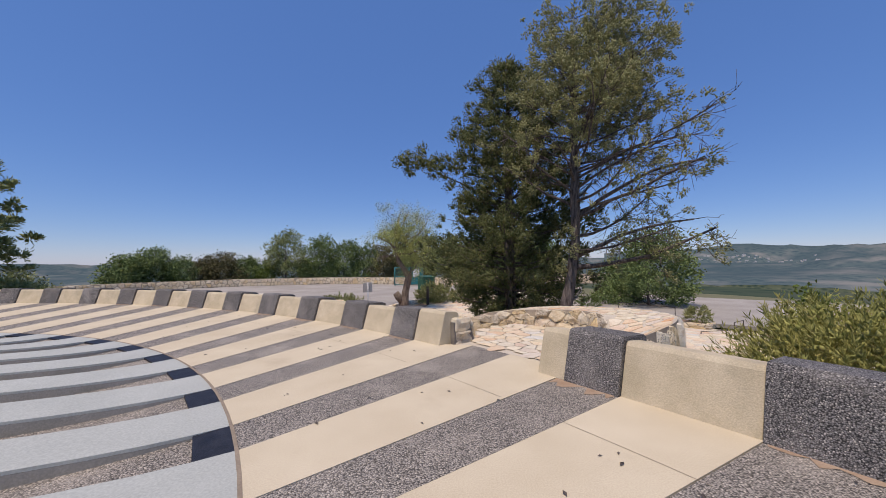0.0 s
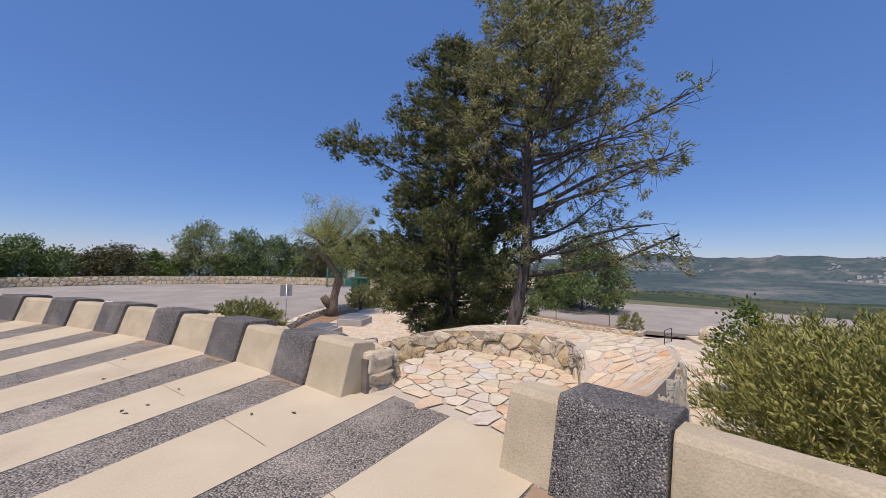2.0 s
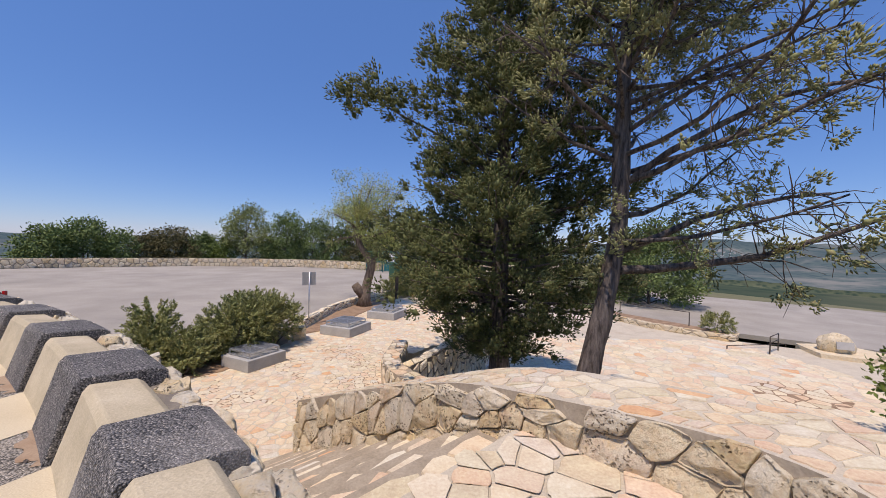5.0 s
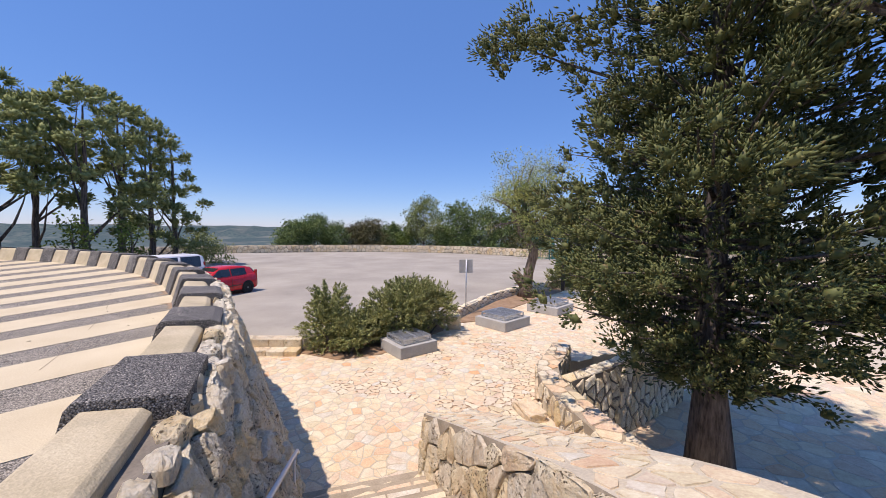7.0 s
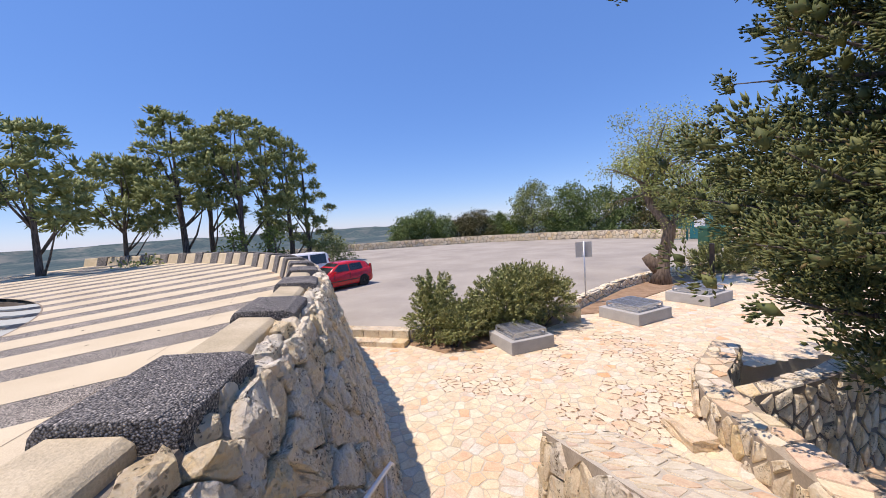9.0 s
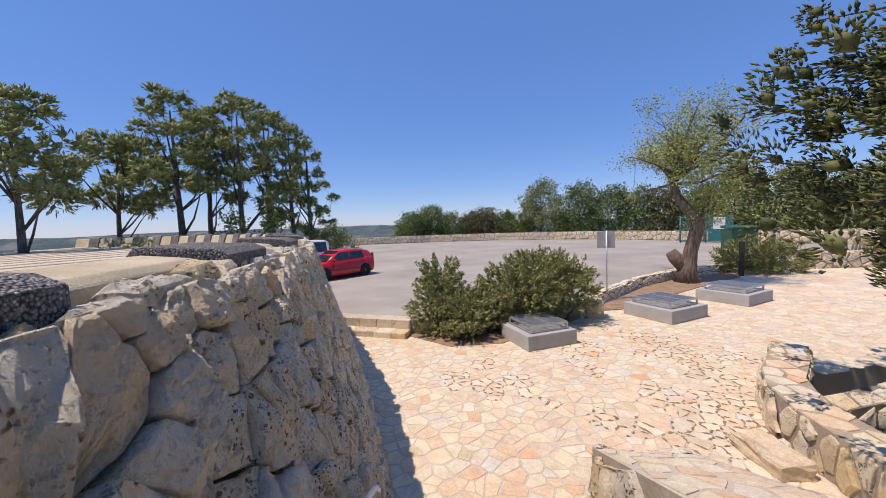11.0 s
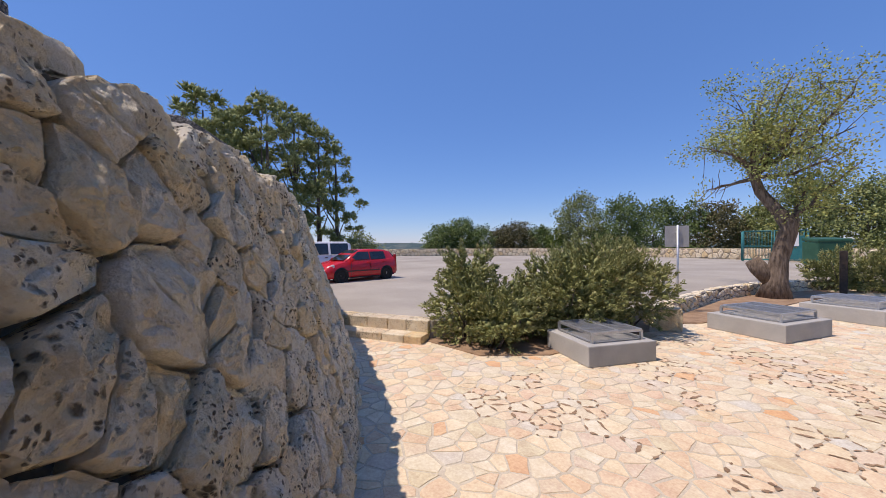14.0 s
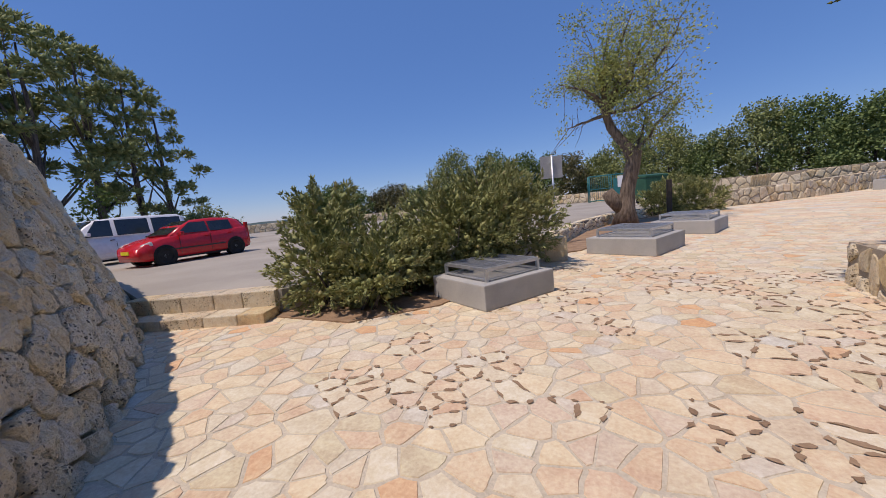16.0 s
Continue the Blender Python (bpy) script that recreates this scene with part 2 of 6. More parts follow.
WOOD = mat_plain("brown_wood", (0.16, 0.09, 0.05), (0.27, 0.16, 0.09), 4.0, 60, 0.8, 0.3)
CREAM_WOOD = mat_plain("cream_slatted_wood", (0.55, 0.42, 0.24), (0.66, 0.52, 0.32), 4.0, 60, 0.8, 0.3)
BARK = mat_bark("grey_brown_bark", (0.055, 0.045, 0.04), (0.21, 0.175, 0.15))
BARK_OLIVE = mat_bark("pale_brown_bark", (0.10, 0.075, 0.055), (0.27, 0.21, 0.16))
CYPRESS = mat_leaf("dark_conifer_foliage", [(0.0, (0.042, 0.058, 0.022)), (0.5, (0.088, 0.108, 0.038)), (1.0, (0.24, 0.245, 0.09))], tips=(0.20, 0.13, 0.06))
PINE = mat_leaf("olive_conifer_foliage", [(0.0, (0.14, 0.155, 0.065)), (0.5, (0.24, 0.25, 0.105)), (1.0, (0.40, 0.38, 0.17))], tips=(0.31, 0.23, 0.12))
FAR_PINE = mat_leaf("pine_foliage", [(0.0, (0.10, 0.135, 0.045)), (0.5, (0.21, 0.245, 0.09)), (1.0, (0.38, 0.39, 0.15))])
BROAD = mat_leaf("dark_broadleaf_foliage", [(0.0, (0.07, 0.115, 0.038)), (0.5, (0.13, 0.185, 0.06)), (1.0, (0.24, 0.29, 0.10))])
BRONZE = mat_leaf("bronze_broadleaf_foliage", [(0.0, (0.09, 0.10, 0.042)), (0.6, (0.15, 0.135, 0.06)), (1.0, (0.21, 0.16, 0.075))])
LIME = mat_leaf("bright_green_foliage", [(0.0, (0.07, 0.11, 0.022)), (0.6, (0.12, 0.17, 0.035)), (1.0, (0.20, 0.24, 0.06))])
ROSEMARY = mat_leaf("rosemary_foliage", [(0.0, (0.13, 0.155, 0.06)), (0.5, (0.26, 0.28, 0.105)), (1.0, (0.43, 0.41, 0.18))], tips=(0.37, 0.29, 0.15))
BROOM = mat_leaf("broom_stems", [(0.0, (0.16, 0.18, 0.045)), (0.5, (0.28, 0.28, 0.075)), (1.0, (0.44, 0.39, 0.13))], patch=0.4, tips=(0.26, 0.17, 0.08))
ALMOND = mat_leaf("sparse_yellow_green_leaves", [(0.0, (0.24, 0.32, 0.10)), (0.6, (0.36, 0.40, 0.13)), (1.0, (0.52, 0.43, 0.13))])
# distance haze is painted into the blue-grey colours of the far hills
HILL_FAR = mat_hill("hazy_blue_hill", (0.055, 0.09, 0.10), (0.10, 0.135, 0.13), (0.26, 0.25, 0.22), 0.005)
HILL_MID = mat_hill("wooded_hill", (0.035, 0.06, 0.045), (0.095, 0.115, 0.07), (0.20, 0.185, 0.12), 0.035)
HOUSE_WHITE = mat_plain("distant_pale_houses", (0.45, 0.43, 0.40), (0.55, 0.52, 0.48), 0.02, 0.5, 0.9, 0.0)


# ---- building helpers ----
def obj(name, verts, faces, material, parent=None, label="", smooth=False):
    me = bpy.data.meshes.new(name)
    me.from_pydata([tuple(v) for v in verts], [], [tuple(f) for f in faces])
    me.materials.append(material)
    if smooth:
        me.shade_smooth()
    ob = new(name, me)
    if parent:
        ob.parent = parent
    if label:
        tagged(ob, label)
    return ob


def part(name, bm, material, parent=None, label="", smooth=False):
    """Links a bmesh as one mesh object under a thing or a part."""
    me = bpy.data.meshes.new(name)
    bmesh.ops.recalc_face_normals(bm, faces=bm.faces)
    bm.to_mesh(me)
    bm.free()
    me.materials.append(material)
    if smooth:
        me.shade_smooth()
    ob = new(name, me)
    if parent:
        ob.parent = parent
    if label:
        tagged(ob, label)
    return ob


def thing(name, label, category, m=None, group="", kind=""):
    ob = new(name)
    if m is not None:
        ob.matrix_world = m
    return tagged(ob, label, category, group, kind)


def box_bm(size, m=None, bevel=0.0, bm=None):
    bm = bm or bmesh.new()
    r = bmesh.ops.create_cube(bm, size=1.0)
    bmesh.ops.transform(bm, matrix=(m or Matrix()) @ Matrix.Diagonal((*size, 1)), verts=r["verts"])
    if bevel:
        edges = list({e for v in r["verts"] for e in v.link_edges})
        bmesh.ops.bevel(bm, geom=edges, offset=bevel, segments=2, affect="EDGES", profile=0.6)
    return bm


def tube(points, radii, sides=8, rng=None, wobble=0.0):
    """Verts and faces of a closed tube along points."""
    verts, faces = [], []
    pts = [Vector(p) for p in points]
    side = None
    for i, p in enumerate(pts):
        d = (pts[min(i + 1, len(pts) - 1)] - pts[max(i - 1, 0)]).normalized()
        if side is None:
            side = d.orthogonal().normalized()
        side = (side - d * side.dot(d)).normalized()
        up = d.cross(side)
        for k in range(sides):
            a = 2 * math.pi * k / sides
            r = radii[i] * (1 + (rng.uniform(-wobble, wobble) if rng else 0))
            verts.append(p + (side * math.cos(a) + up * math.sin(a)) * r)
    for i in range(len(pts) - 1):
        for k in range(sides):
            a, b = i * sides + k, i * sides + (k + 1) % sides
            faces.append((a, b, b + sides, a + sides))
    faces.append(tuple(reversed(range(sides))))
    faces.append(tuple(range((len(pts) - 1) * sides, len(pts) * sides)))
    return verts, faces


def tubes(name, runs, material, parent, label="", sides=8, smooth=True):
    verts, faces = [], []
    for pts, radii in runs:
        v, f = tube(pts, radii, sides)
        n = len(verts)
        verts += v
        faces += [tuple(i + n for i in q) for q in f]
    return obj(name, verts, faces, material, parent, label, smooth)


def rod(name, a, b, r, material, parent, label="", sides=8):
    return tubes(name, [([a, b], [r, r])], material, parent, label, sides)


def voronoi(x0, y0, x1, y1, sx, sy, rng, jitter=0.42, drop=0.0):
    """Cells of a jittered grid over a rectangle: a list of (centre, polygon)."""
    nx, ny = max(1, round((x1 - x0) / sx)), max(1, round((y1 - y0) / sy))
    dx, dy = (x1 - x0) / nx, (y1 - y0) / ny
    seed = {}
    for i in range(-3, nx + 3):
        for j in range(-3, ny + 3):
            seed[i, j] = (x0 + (i + 0.5 + 0.5 * (j % 2) - 0.25 + rng.uniform(-jitter, jitter)) * dx, y0 + (j + 0.5 + rng.uniform(-jitter, jitter)) * dy)
    for key in list(seed):
        if rng.random() < drop:
            del seed[key]
    out = []
    for i, j in [key for key in seed if 0 <= key[0] < nx and 0 <= key[1] < ny]:
        if True:
            cx, cy = seed[i, j]
            poly = [(cx - 2 * dx, cy - 2 * dy), (cx + 2 * dx, cy - 2 * dy), (cx + 2 * dx, cy + 2 * dy), (cx - 2 * dx, cy + 2 * dy)]
            for a in range(-3, 4):
                for b in range(-3, 4):
                    if (a or b) and (i + a, j + b) in seed:
                        px, py = seed[i + a, j + b]
                        nxv, nyv = (px - cx), (py - cy)
                        lim = ((px * px - cx * cx) + (py * py - cy * cy)) / 2
                        res = []
                        for k in range(len(poly)):
                            p, q = poly[k - 1], poly[k]
                            dp, dq = p[0] * nxv + p[1] * nyv - lim, q[0] * nxv + q[1] * nyv - lim
                            if (dp < 0) != (dq < 0):
                                t = dp / (dp - dq)
                                res.append((p[0] + (q[0] - p[0]) * t, p[1] + (q[1] - p[1]) * t))
                            if dq < 0:
                                res.append(q)
                        poly = res
                        if len(poly) < 3:
                            break
                if len(poly) < 3:
                    break
            poly = [(min(x1, max(x0, p[0])), min(y1, max(y0, p[1]))) for p in poly]
            poly = [p for k, p in enumerate(poly) if math.hypot(p[0] - poly[k - 1][0], p[1] - poly[k - 1][1]) > 0.004]
            if len(poly) >= 3:
                out.append(((cx, cy), poly))
    return out


def rugged_stone(base, cx, cy, h, height, rng):
    """A quarried boulder: sharp outline, broken face of a few tilted planes, chipped edges."""
    pts = []
    for k in range(len(base)):
        (x1, y1), (x2, y2) = base[k - 1], base[k]
        for f in (0.10, 0.42, 0.74):
            g = f + rng.uniform(-0.04, 0.04)
            pts.append((x1 + (x2 - x1) * g, y1 + (y2 - y1) * g))
    n, seed = len(pts), rng.uniform(0, 50)
    size = max(math.hypot(x - cx, y - cy) for x, y in pts)
    planes = []
    for k in range(4):
        a = rng.uniform(0, 6.28)
        slope = rng.uniform(0.08, 0.5)
        planes.append((math.cos(a) * slope, math.sin(a) * slope, rng.uniform(0.0, 0.16) * size))
    levels = [(1.0, -0.9), (0.995, 0.5), (0.97, 0.85), (0.91, 1.0), (0.76, 1.0), (0.57, 1.0), (0.36, 1.0), (0.17, 1.0)]
    verts, faces = [], []

    def lump(x, y, f):
        q = Vector((x * 6.0, y * 6.0, seed))
        z = 0.16 * noise.noise(q) + 0.22 * noise.noise(q * 2.6) + 0.16 * noise.noise(q * 6.5)
        cut = min(0.0, min(a * (x - cx) + b * (y - cy) + c for a, b, c in planes))
        return height * z * f * 1.5 + cut * f * 0.9
    for s, z in levels:
        for x, y in pts:
            u, v = cx + (x - cx) * s, cy + (y - cy) * s
            edge = 1 + 0.05 * noise.noise(Vector((u * 14, v * 14, seed)))
            u, v = cx + (u - cx) * edge, cy + (v - cy) * edge
            verts.append((u, v, h * z + (lump(u, v, min(1.0, (1.04 - s) * 8)) if z > 0 else 0)))
    for r in range(len(levels) - 1):
        for k in range(n):
            a, b = r * n + k, r * n + (k + 1) % n
            faces.append((a, b, b + n, a + n))
    last = (len(levels) - 1) * n
    verts.append((cx, cy, h + lump(cx, cy, 1.0)))
    for k in range(n):
        faces.append((last + k, last + (k + 1) % n, last + n))
    return verts, faces


def cell_stone(poly, joint, height, rng, rough=0.0, rings=2, crown=0.0):
    """A stone over a cell of the plan: verts (u, v, h) and faces."""
    cx, cy = sum(p[0] for p in poly) / len(poly), sum(p[1] for p in poly) / len(poly)
    size = sum(math.hypot(p[0] - cx, p[1] - cy) for p in poly) / len(poly)
    pts = []
    for k in range(len(poly)):
        p, q = poly[k - 1], poly[k]
        if math.hypot(p[0] - q[0], p[1] - q[1]) > size * 0.25:
            pts.append(((p[0] + q[0]) / 2, (p[1] + q[1]) / 2))
        pts.append(q)
    shrink = max(0.3, 1 - joint / max(size, 0.01))
    base = []
    for x, y in pts:
        f = shrink * (1 + rng.uniform(-1, 0.3) * rough * 0.12)
        base.append((cx + (x - cx) * f, cy + (y - cy) * f))
    h = height * (1 + rng.uniform(-1, 1) * rough * 0.6)
    if rings == 3:
        return rugged_stone(base, cx, cy, h, height, rng)
    n = len(base)
    levels = [(1.0, -height * 0.6), (0.97, h * 0.55)] if rings == 1 else [(1.0, -height * 0.8), (0.93, h * 0.5), (0.66, h)]
    verts, faces = [], []
    for s, z in levels:
        for x, y in base:
            verts.append((cx + (x - cx) * s, cy + (y - cy) * s, z + rng.uniform(-1, 1) * rough * height * 0.22 * (z > 0)))
    for r in range(len(levels) - 1):
        for k in range(n):
            a, b = r * n + k, r * n + (k + 1) % n
            faces.append((a, b, b + n, a + n))
    last = (len(levels) - 1) * n
    if rings == 1:
        faces.append(tuple(range(last, last + n)))
    else:
        verts.append((cx, cy, h * (1 + crown) + rng.uniform(-1, 1) * rough * height * 0.2))
        for k in range(n):
            faces.append((last + k, last + (k + 1) % n, last + n))
    return verts, faces


def lay(cells, place, near, parent, material, joint, height, seed, name="stone", rough=0.0, rings=2, crown=0.0, rest="stone_field", flip=False, smooth=False):
    """Lays the cells on a surface: place(u, v, h) gives the point. Those for which near(u, v) holds are parts of their own, the rest one part."""
    rng = random.Random(seed)
    allv, allf, count = [], [], 0
    for (cx, cy), poly in cells:
        v, f = cell_stone(poly, joint, height, rng, rough, rings, crown)
        pts = [place(*p) for p in v]
        if flip:
            f = [tuple(reversed(q)) for q in f]
        if near(cx, cy) and count < 300:
            obj(name, pts, f, material, parent, smooth=smooth)
            count += 1
        else:
            n = len(allv)
            allv += pts
            allf += [tuple(i + n for i in q) for q in f]
    if allv:
        tagged(obj(rest, allv, allf, material, parent, smooth=smooth), kind="stuff")


# ---- foliage ----
def spindles(name, base, way, length, width, material, parent, label="", sides=3):
    """Many small sprigs in one mesh: swollen spindles from base along way."""
    n = len(base)
    base, way = np.asarray(base, float), np.asarray(way, float)
    way /= np.linalg.norm(way, axis=1, keepdims=True) + 1e-9
    ref = np.where(np.abs(way[:, 2:3]) > 0.9, [[1.0, 0, 0]], [[0, 0, 1.0]])
    a = np.cross(way, ref)
    a /= np.linalg.norm(a, axis=1, keepdims=True) + 1e-9
    b = np.cross(way, a)
    length, width = np.broadcast_to(length, n)[:, None], np.broadcast_to(width, n)[:, None]
    turn = np.random.rand(n, 1) * 6.28
    rows = [base]
    for k in range(sides):
        t = turn + 2 * math.pi * k / sides
        rows.append(base + way * length * 0.45 + (a * np.cos(t) + b * np.sin(t)) * width)
    rows.append(base + way * length)
    v = np.stack(rows, 1).reshape(-1, 3)
    m = sides + 2
    quad = []
    for k in range(sides):
        quad.append((0, 1 + (k + 1) % sides, 1 + k))
        quad.append((sides + 1, 1 + k, 1 + (k + 1) % sides))
    f = (np.arange(n)[:, None, None] * m + np.array(quad)[None]).reshape(-1, 3)
    return raw(name, v, f, material, parent, label)


def leaves(name, base, way, length, width, material, parent, label=""):
    """Many small folded leaves in one mesh."""
    n = len(base)
    base, way = np.asarray(base, float), np.asarray(way, float)
    way /= np.linalg.norm(way, axis=1, keepdims=True) + 1e-9
    r = np.random.randn(n, 3)
    a = np.cross(way, r)
    a /= np.linalg.norm(a, axis=1, keepdims=True) + 1e-9
    c = np.cross(way, a)
    length, width = np.broadcast_to(length, n)[:, None], np.broadcast_to(width, n)[:, None]
    mid = base + way * length * 0.5
    v = np.stack([base, mid + a * width + c * width * 0.35, base + way * length, mid - a * width + c * width * 0.35], 1).reshape(-1, 3)
    f = (np.arange(n)[:, None, None] * 4 + np.array([(0, 1, 2), (0, 2, 3)])[None]).reshape(-1, 3)
    return raw(name, v, f, material, parent, label)


def raw(name, v, f, material, parent, label=""):
    me = bpy.data.meshes.new(name)
    me.vertices.add(len(v))
    me.vertices.foreach_set("co", np.ascontiguousarray(v, dtype=np.float32).ravel())
    me.loops.add(len(f) * 3)
    me.loops.foreach_set("vertex_index", np.ascontiguousarray(f, dtype=np.int32).ravel())
    me.polygons.add(len(f))
    me.polygons.foreach_set("loop_start", np.arange(0, len(f) * 3, 3, dtype=np.int32))
    me.update(calc_edges=True)
    me.materials.append(material)
    ob = new(name, me)
    if parent:
        ob.parent = parent
    if label:
        tagged(ob, label)
    return ob


def clumps(rs, blobs, per_area, shell=0.35):
    """Clump centres and outward ways in the outer shells of ellipsoid blobs (x, y, z, rx, ry, rz)."""
    cs, ds = [], []
    for x, y, z, rx, ry, rz in blobs:
        n = int(per_area * (rx * ry + rx * rz + ry * rz) * 4)
        d = rs.randn(n, 3)
        d /= np.linalg.norm(d, axis=1, keepdims=True)
        r = 1 - shell * rs.rand(n, 1) ** 1.5
        cs.append(np.array([[x, y, z]]) + d * r * [[rx, ry, rz]])
        ds.append(d)
    return np.concatenate(cs), np.concatenate(ds)


def spray(rs, centre, way, per, radius, spread=0.8, up=0.2):
    """Sprig bases and ways round each clump."""
    n = len(centre)
    c = np.repeat(centre, per, 0) + rs.randn(n * per, 3) * radius * 0.5
    w = np.repeat(way, per, 0) + rs.randn(n * per, 3) * spread + [[0, 0, up]]
    return c, w


def plumes(rs, centre, way, per, length, radius, spread=0.45):
    """Sprig bases and ways along feather-shaped plumes."""
    n = len(centre)
    w = way / (np.linalg.norm(way, axis=1, keepdims=True) + 1e-9)
    w = np.repeat(w, per, 0)
    t = rs.rand(n * per, 1)
    size = np.repeat(0.6 + 0.8 * rs.rand(n, 1), per, 0)
    c = np.repeat(centre, per, 0) + w * (t - 0.35) * length * size + rs.randn(n * per, 3) * radius * (1.15 - t) * size
    return c, w * 0.9 + rs.randn(n * per, 3) * spread


def sprays(rs, centre, way, per, length, radius=0.12, fan=0.75):
    """Finger-like shoots fanning out of each clump: bases, ways and lengths."""
    n = len(centre)
    size = np.repeat(0.65 + 0.7 * rs.rand(n, 1), per, 0)
    w = np.repeat(way / (np.linalg.norm(way, axis=1, keepdims=True) + 1e-9), per, 0)
    out = rs.randn(n * per, 3)
    out /= np.linalg.norm(out, axis=1, keepdims=True)
    d = w + out * fan + rs.randn(n * per, 3) * 0.25
    d /= np.linalg.norm(d, axis=1, keepdims=True)
    base = np.repeat(centre, per, 0) + (out * rs.rand(n * per, 1) ** 0.5 + w * 0.3) * radius * size
    return base, d, length * size[:, 0] * (0.6 + 0.6 * rs.rand(n * per))


def conifer_crown(rs, cs, ws, material, t, label, per, length, thick, radius, core):
    """Dark inner foliage, and the scaly shoots over it."""
    cw = ws / (np.linalg.norm(ws, axis=1, keepdims=True) + 1e-6)
    tagged(spindles("inner_growth", cs - cw * core * 1.8, cw + rs.randn(*cw.shape) * 0.2, core * 3.6, core, material, t, sides=5), kind="stuff")
    base, d, ln = sprays(rs, cs, ws, per, length, radius)
    spindles("crown", base, d, ln, thick * (0.7 + 0.6 * rs.rand(len(base))), material, t, label)


def limb(rs, a, b, r0, r1, bend=0.12, n=6):
    a, b = np.array(a, float), np.array(b, float)
    d = np.linalg.norm(b - a)
    pts, rad = [], []
    off = rs.randn(3) * bend * d
    for i in range(n):
        t = i / (n - 1)
        pts.append(a + (b - a) * t + off * math.sin(math.pi * t) * 0.6 + rs.randn(3) * bend * 0.12 * d * (0 < i < n - 1))
        rad.append(r0 + (r1 - r0) * t)
    return [Vector(p) for p in pts], rad

# ---- plan ----
PLAZA_Z, LOT_Z, LOWER_Z = -2.39, -2.0, -3.7
C_OUT, R_OUT = Vector((-19.11, -11.44)), 25.81
C_IN, R_IN = Vector((-11.66, -3.70)), 11.69
R_TOP, R_BASE, WALL_TOP = 26.54, 27.45, 0.42


def ring(angle, r, z=0.0, c=C_OUT):
    a = radians(angle)
    return Vector((c.x + r * math.cos(a), c.y + r * math.sin(a), z))


def out_angle(i):
    return {-3: 31.05, -2: 35.75, -1: 40.1, 0: 44.4, 1: 48.2, 2: 52.6}.get(i, 44.3 + 4.17 * i if i > 2 else 43.5 + 4.17 * i)


def in_angle(i):
    return 39.06 + 6.35 * i


# ---- ground to the horizon, with valley and hills ----
def ground_height(x, y):
    d = math.hypot(x + 5, y - 20)
    az = math.degrees(math.atan2(x, y))
    if d < 78:
        base = LOWER_Z - 0.5
    else:
        base = LOWER_Z - 0.5 - 95 * (1 - math.exp(-(d - 78) / 300.0))
    n = noise.noise(Vector((x * 0.0016, y * 0.0016, 2.0))) * 30 + noise.noise(Vector((x * 0.006, y * 0.006, 5.0))) * 8
    far = max(0.0, min(1.0, (d - 250) / 700))
    right = math.exp(-(((az - 58) / 34) ** 2))
    rise = (30 + 45 * right) * max(0.0, min(1.0, (d - 900) / 1700))
    return base + n * far + rise


def build_ground():
    radii = [0, 20, 40, 60, 78, 90, 105, 125, 150, 190, 240, 300, 380, 480, 600, 750, 900, 1100, 1300, 1550, 1800, 2100, 2400, 2700, 3100, 3600, 4200, 4800]
    seg = 180
    verts, faces = [], []
    for r in radii:
        for k in range(seg):
            a = 2 * math.pi * k / seg
            x, y = -5 + r * math.sin(a), 20 + r * math.cos(a)
            verts.append((x, y, ground_height(x, y)))
    for i in range(len(radii) - 1):
        for k in range(seg):
            a, b = i * seg + k, i * seg + (k + 1) % seg
            faces.append((a, a + seg, b + seg, b))
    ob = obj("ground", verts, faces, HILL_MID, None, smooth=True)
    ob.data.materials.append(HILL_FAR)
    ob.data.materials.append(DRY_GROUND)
    # ground beyond 1300 m takes the hill colours with haze mixed in
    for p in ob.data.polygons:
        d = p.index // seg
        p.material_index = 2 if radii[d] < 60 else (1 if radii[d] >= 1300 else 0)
    tagged(ob, "dry scrub ground falling to wooded hills and hazy ridges", "ground", kind="structure")


build_ground()


def ridge(name, label, az0, az1, dist, z_of, material, seed):
    verts, faces = [], []
    n = 90
    for k in range(n + 1):
        az = az0 + (az1 - az0) * k / n
        a = radians(az)
        top = z_of(az) + 10 * noise.noise(Vector((az * 0.12, seed, 0))) * dist / 2500 + 3.5 * noise.noise(Vector((az * 0.9, seed, 3))) * dist / 2500
        for j in range(9):
            s = 0.72 + 0.04 * j
            lump = 50 * noise.noise(Vector((az * 0.4, s * 13, seed))) + 20 * noise.noise(Vector((az * 1.3, s * 30, seed)))
            z = -170 + (top + 170) * (1 - ((1 - s) / 0.28) ** 1.4) if j < 7 else top
            s = min(s, 0.99)
            dd, z = (dist * s, z + lump * (0.9 if j < 7 else 0.25) * dist / 3600) if j < 8 else (dist * 1.1, -150)
            verts.append((dd * math.sin(a), dd * math.cos(a), z))
    for k in range(n):
        for j in range(8):
            a = k * 9 + j
            faces.append((a, a + 9, a + 10, a + 1))
    return tagged(obj(name, verts, faces, material, None, smooth=True), label, "hills", kind="structure")


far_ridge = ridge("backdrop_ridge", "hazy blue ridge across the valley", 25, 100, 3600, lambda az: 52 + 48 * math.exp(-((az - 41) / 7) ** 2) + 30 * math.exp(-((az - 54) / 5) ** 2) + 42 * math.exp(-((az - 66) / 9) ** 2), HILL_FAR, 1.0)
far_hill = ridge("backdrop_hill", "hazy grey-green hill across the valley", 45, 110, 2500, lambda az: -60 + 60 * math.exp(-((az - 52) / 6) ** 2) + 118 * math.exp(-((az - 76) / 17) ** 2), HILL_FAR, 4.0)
ridge("backdrop_low_ridge", "low hazy blue ridge on the horizon", -110, 25, 3900, lambda az: 4 + 14 * math.sin(radians(az * 4)), HILL_FAR, 8.0)
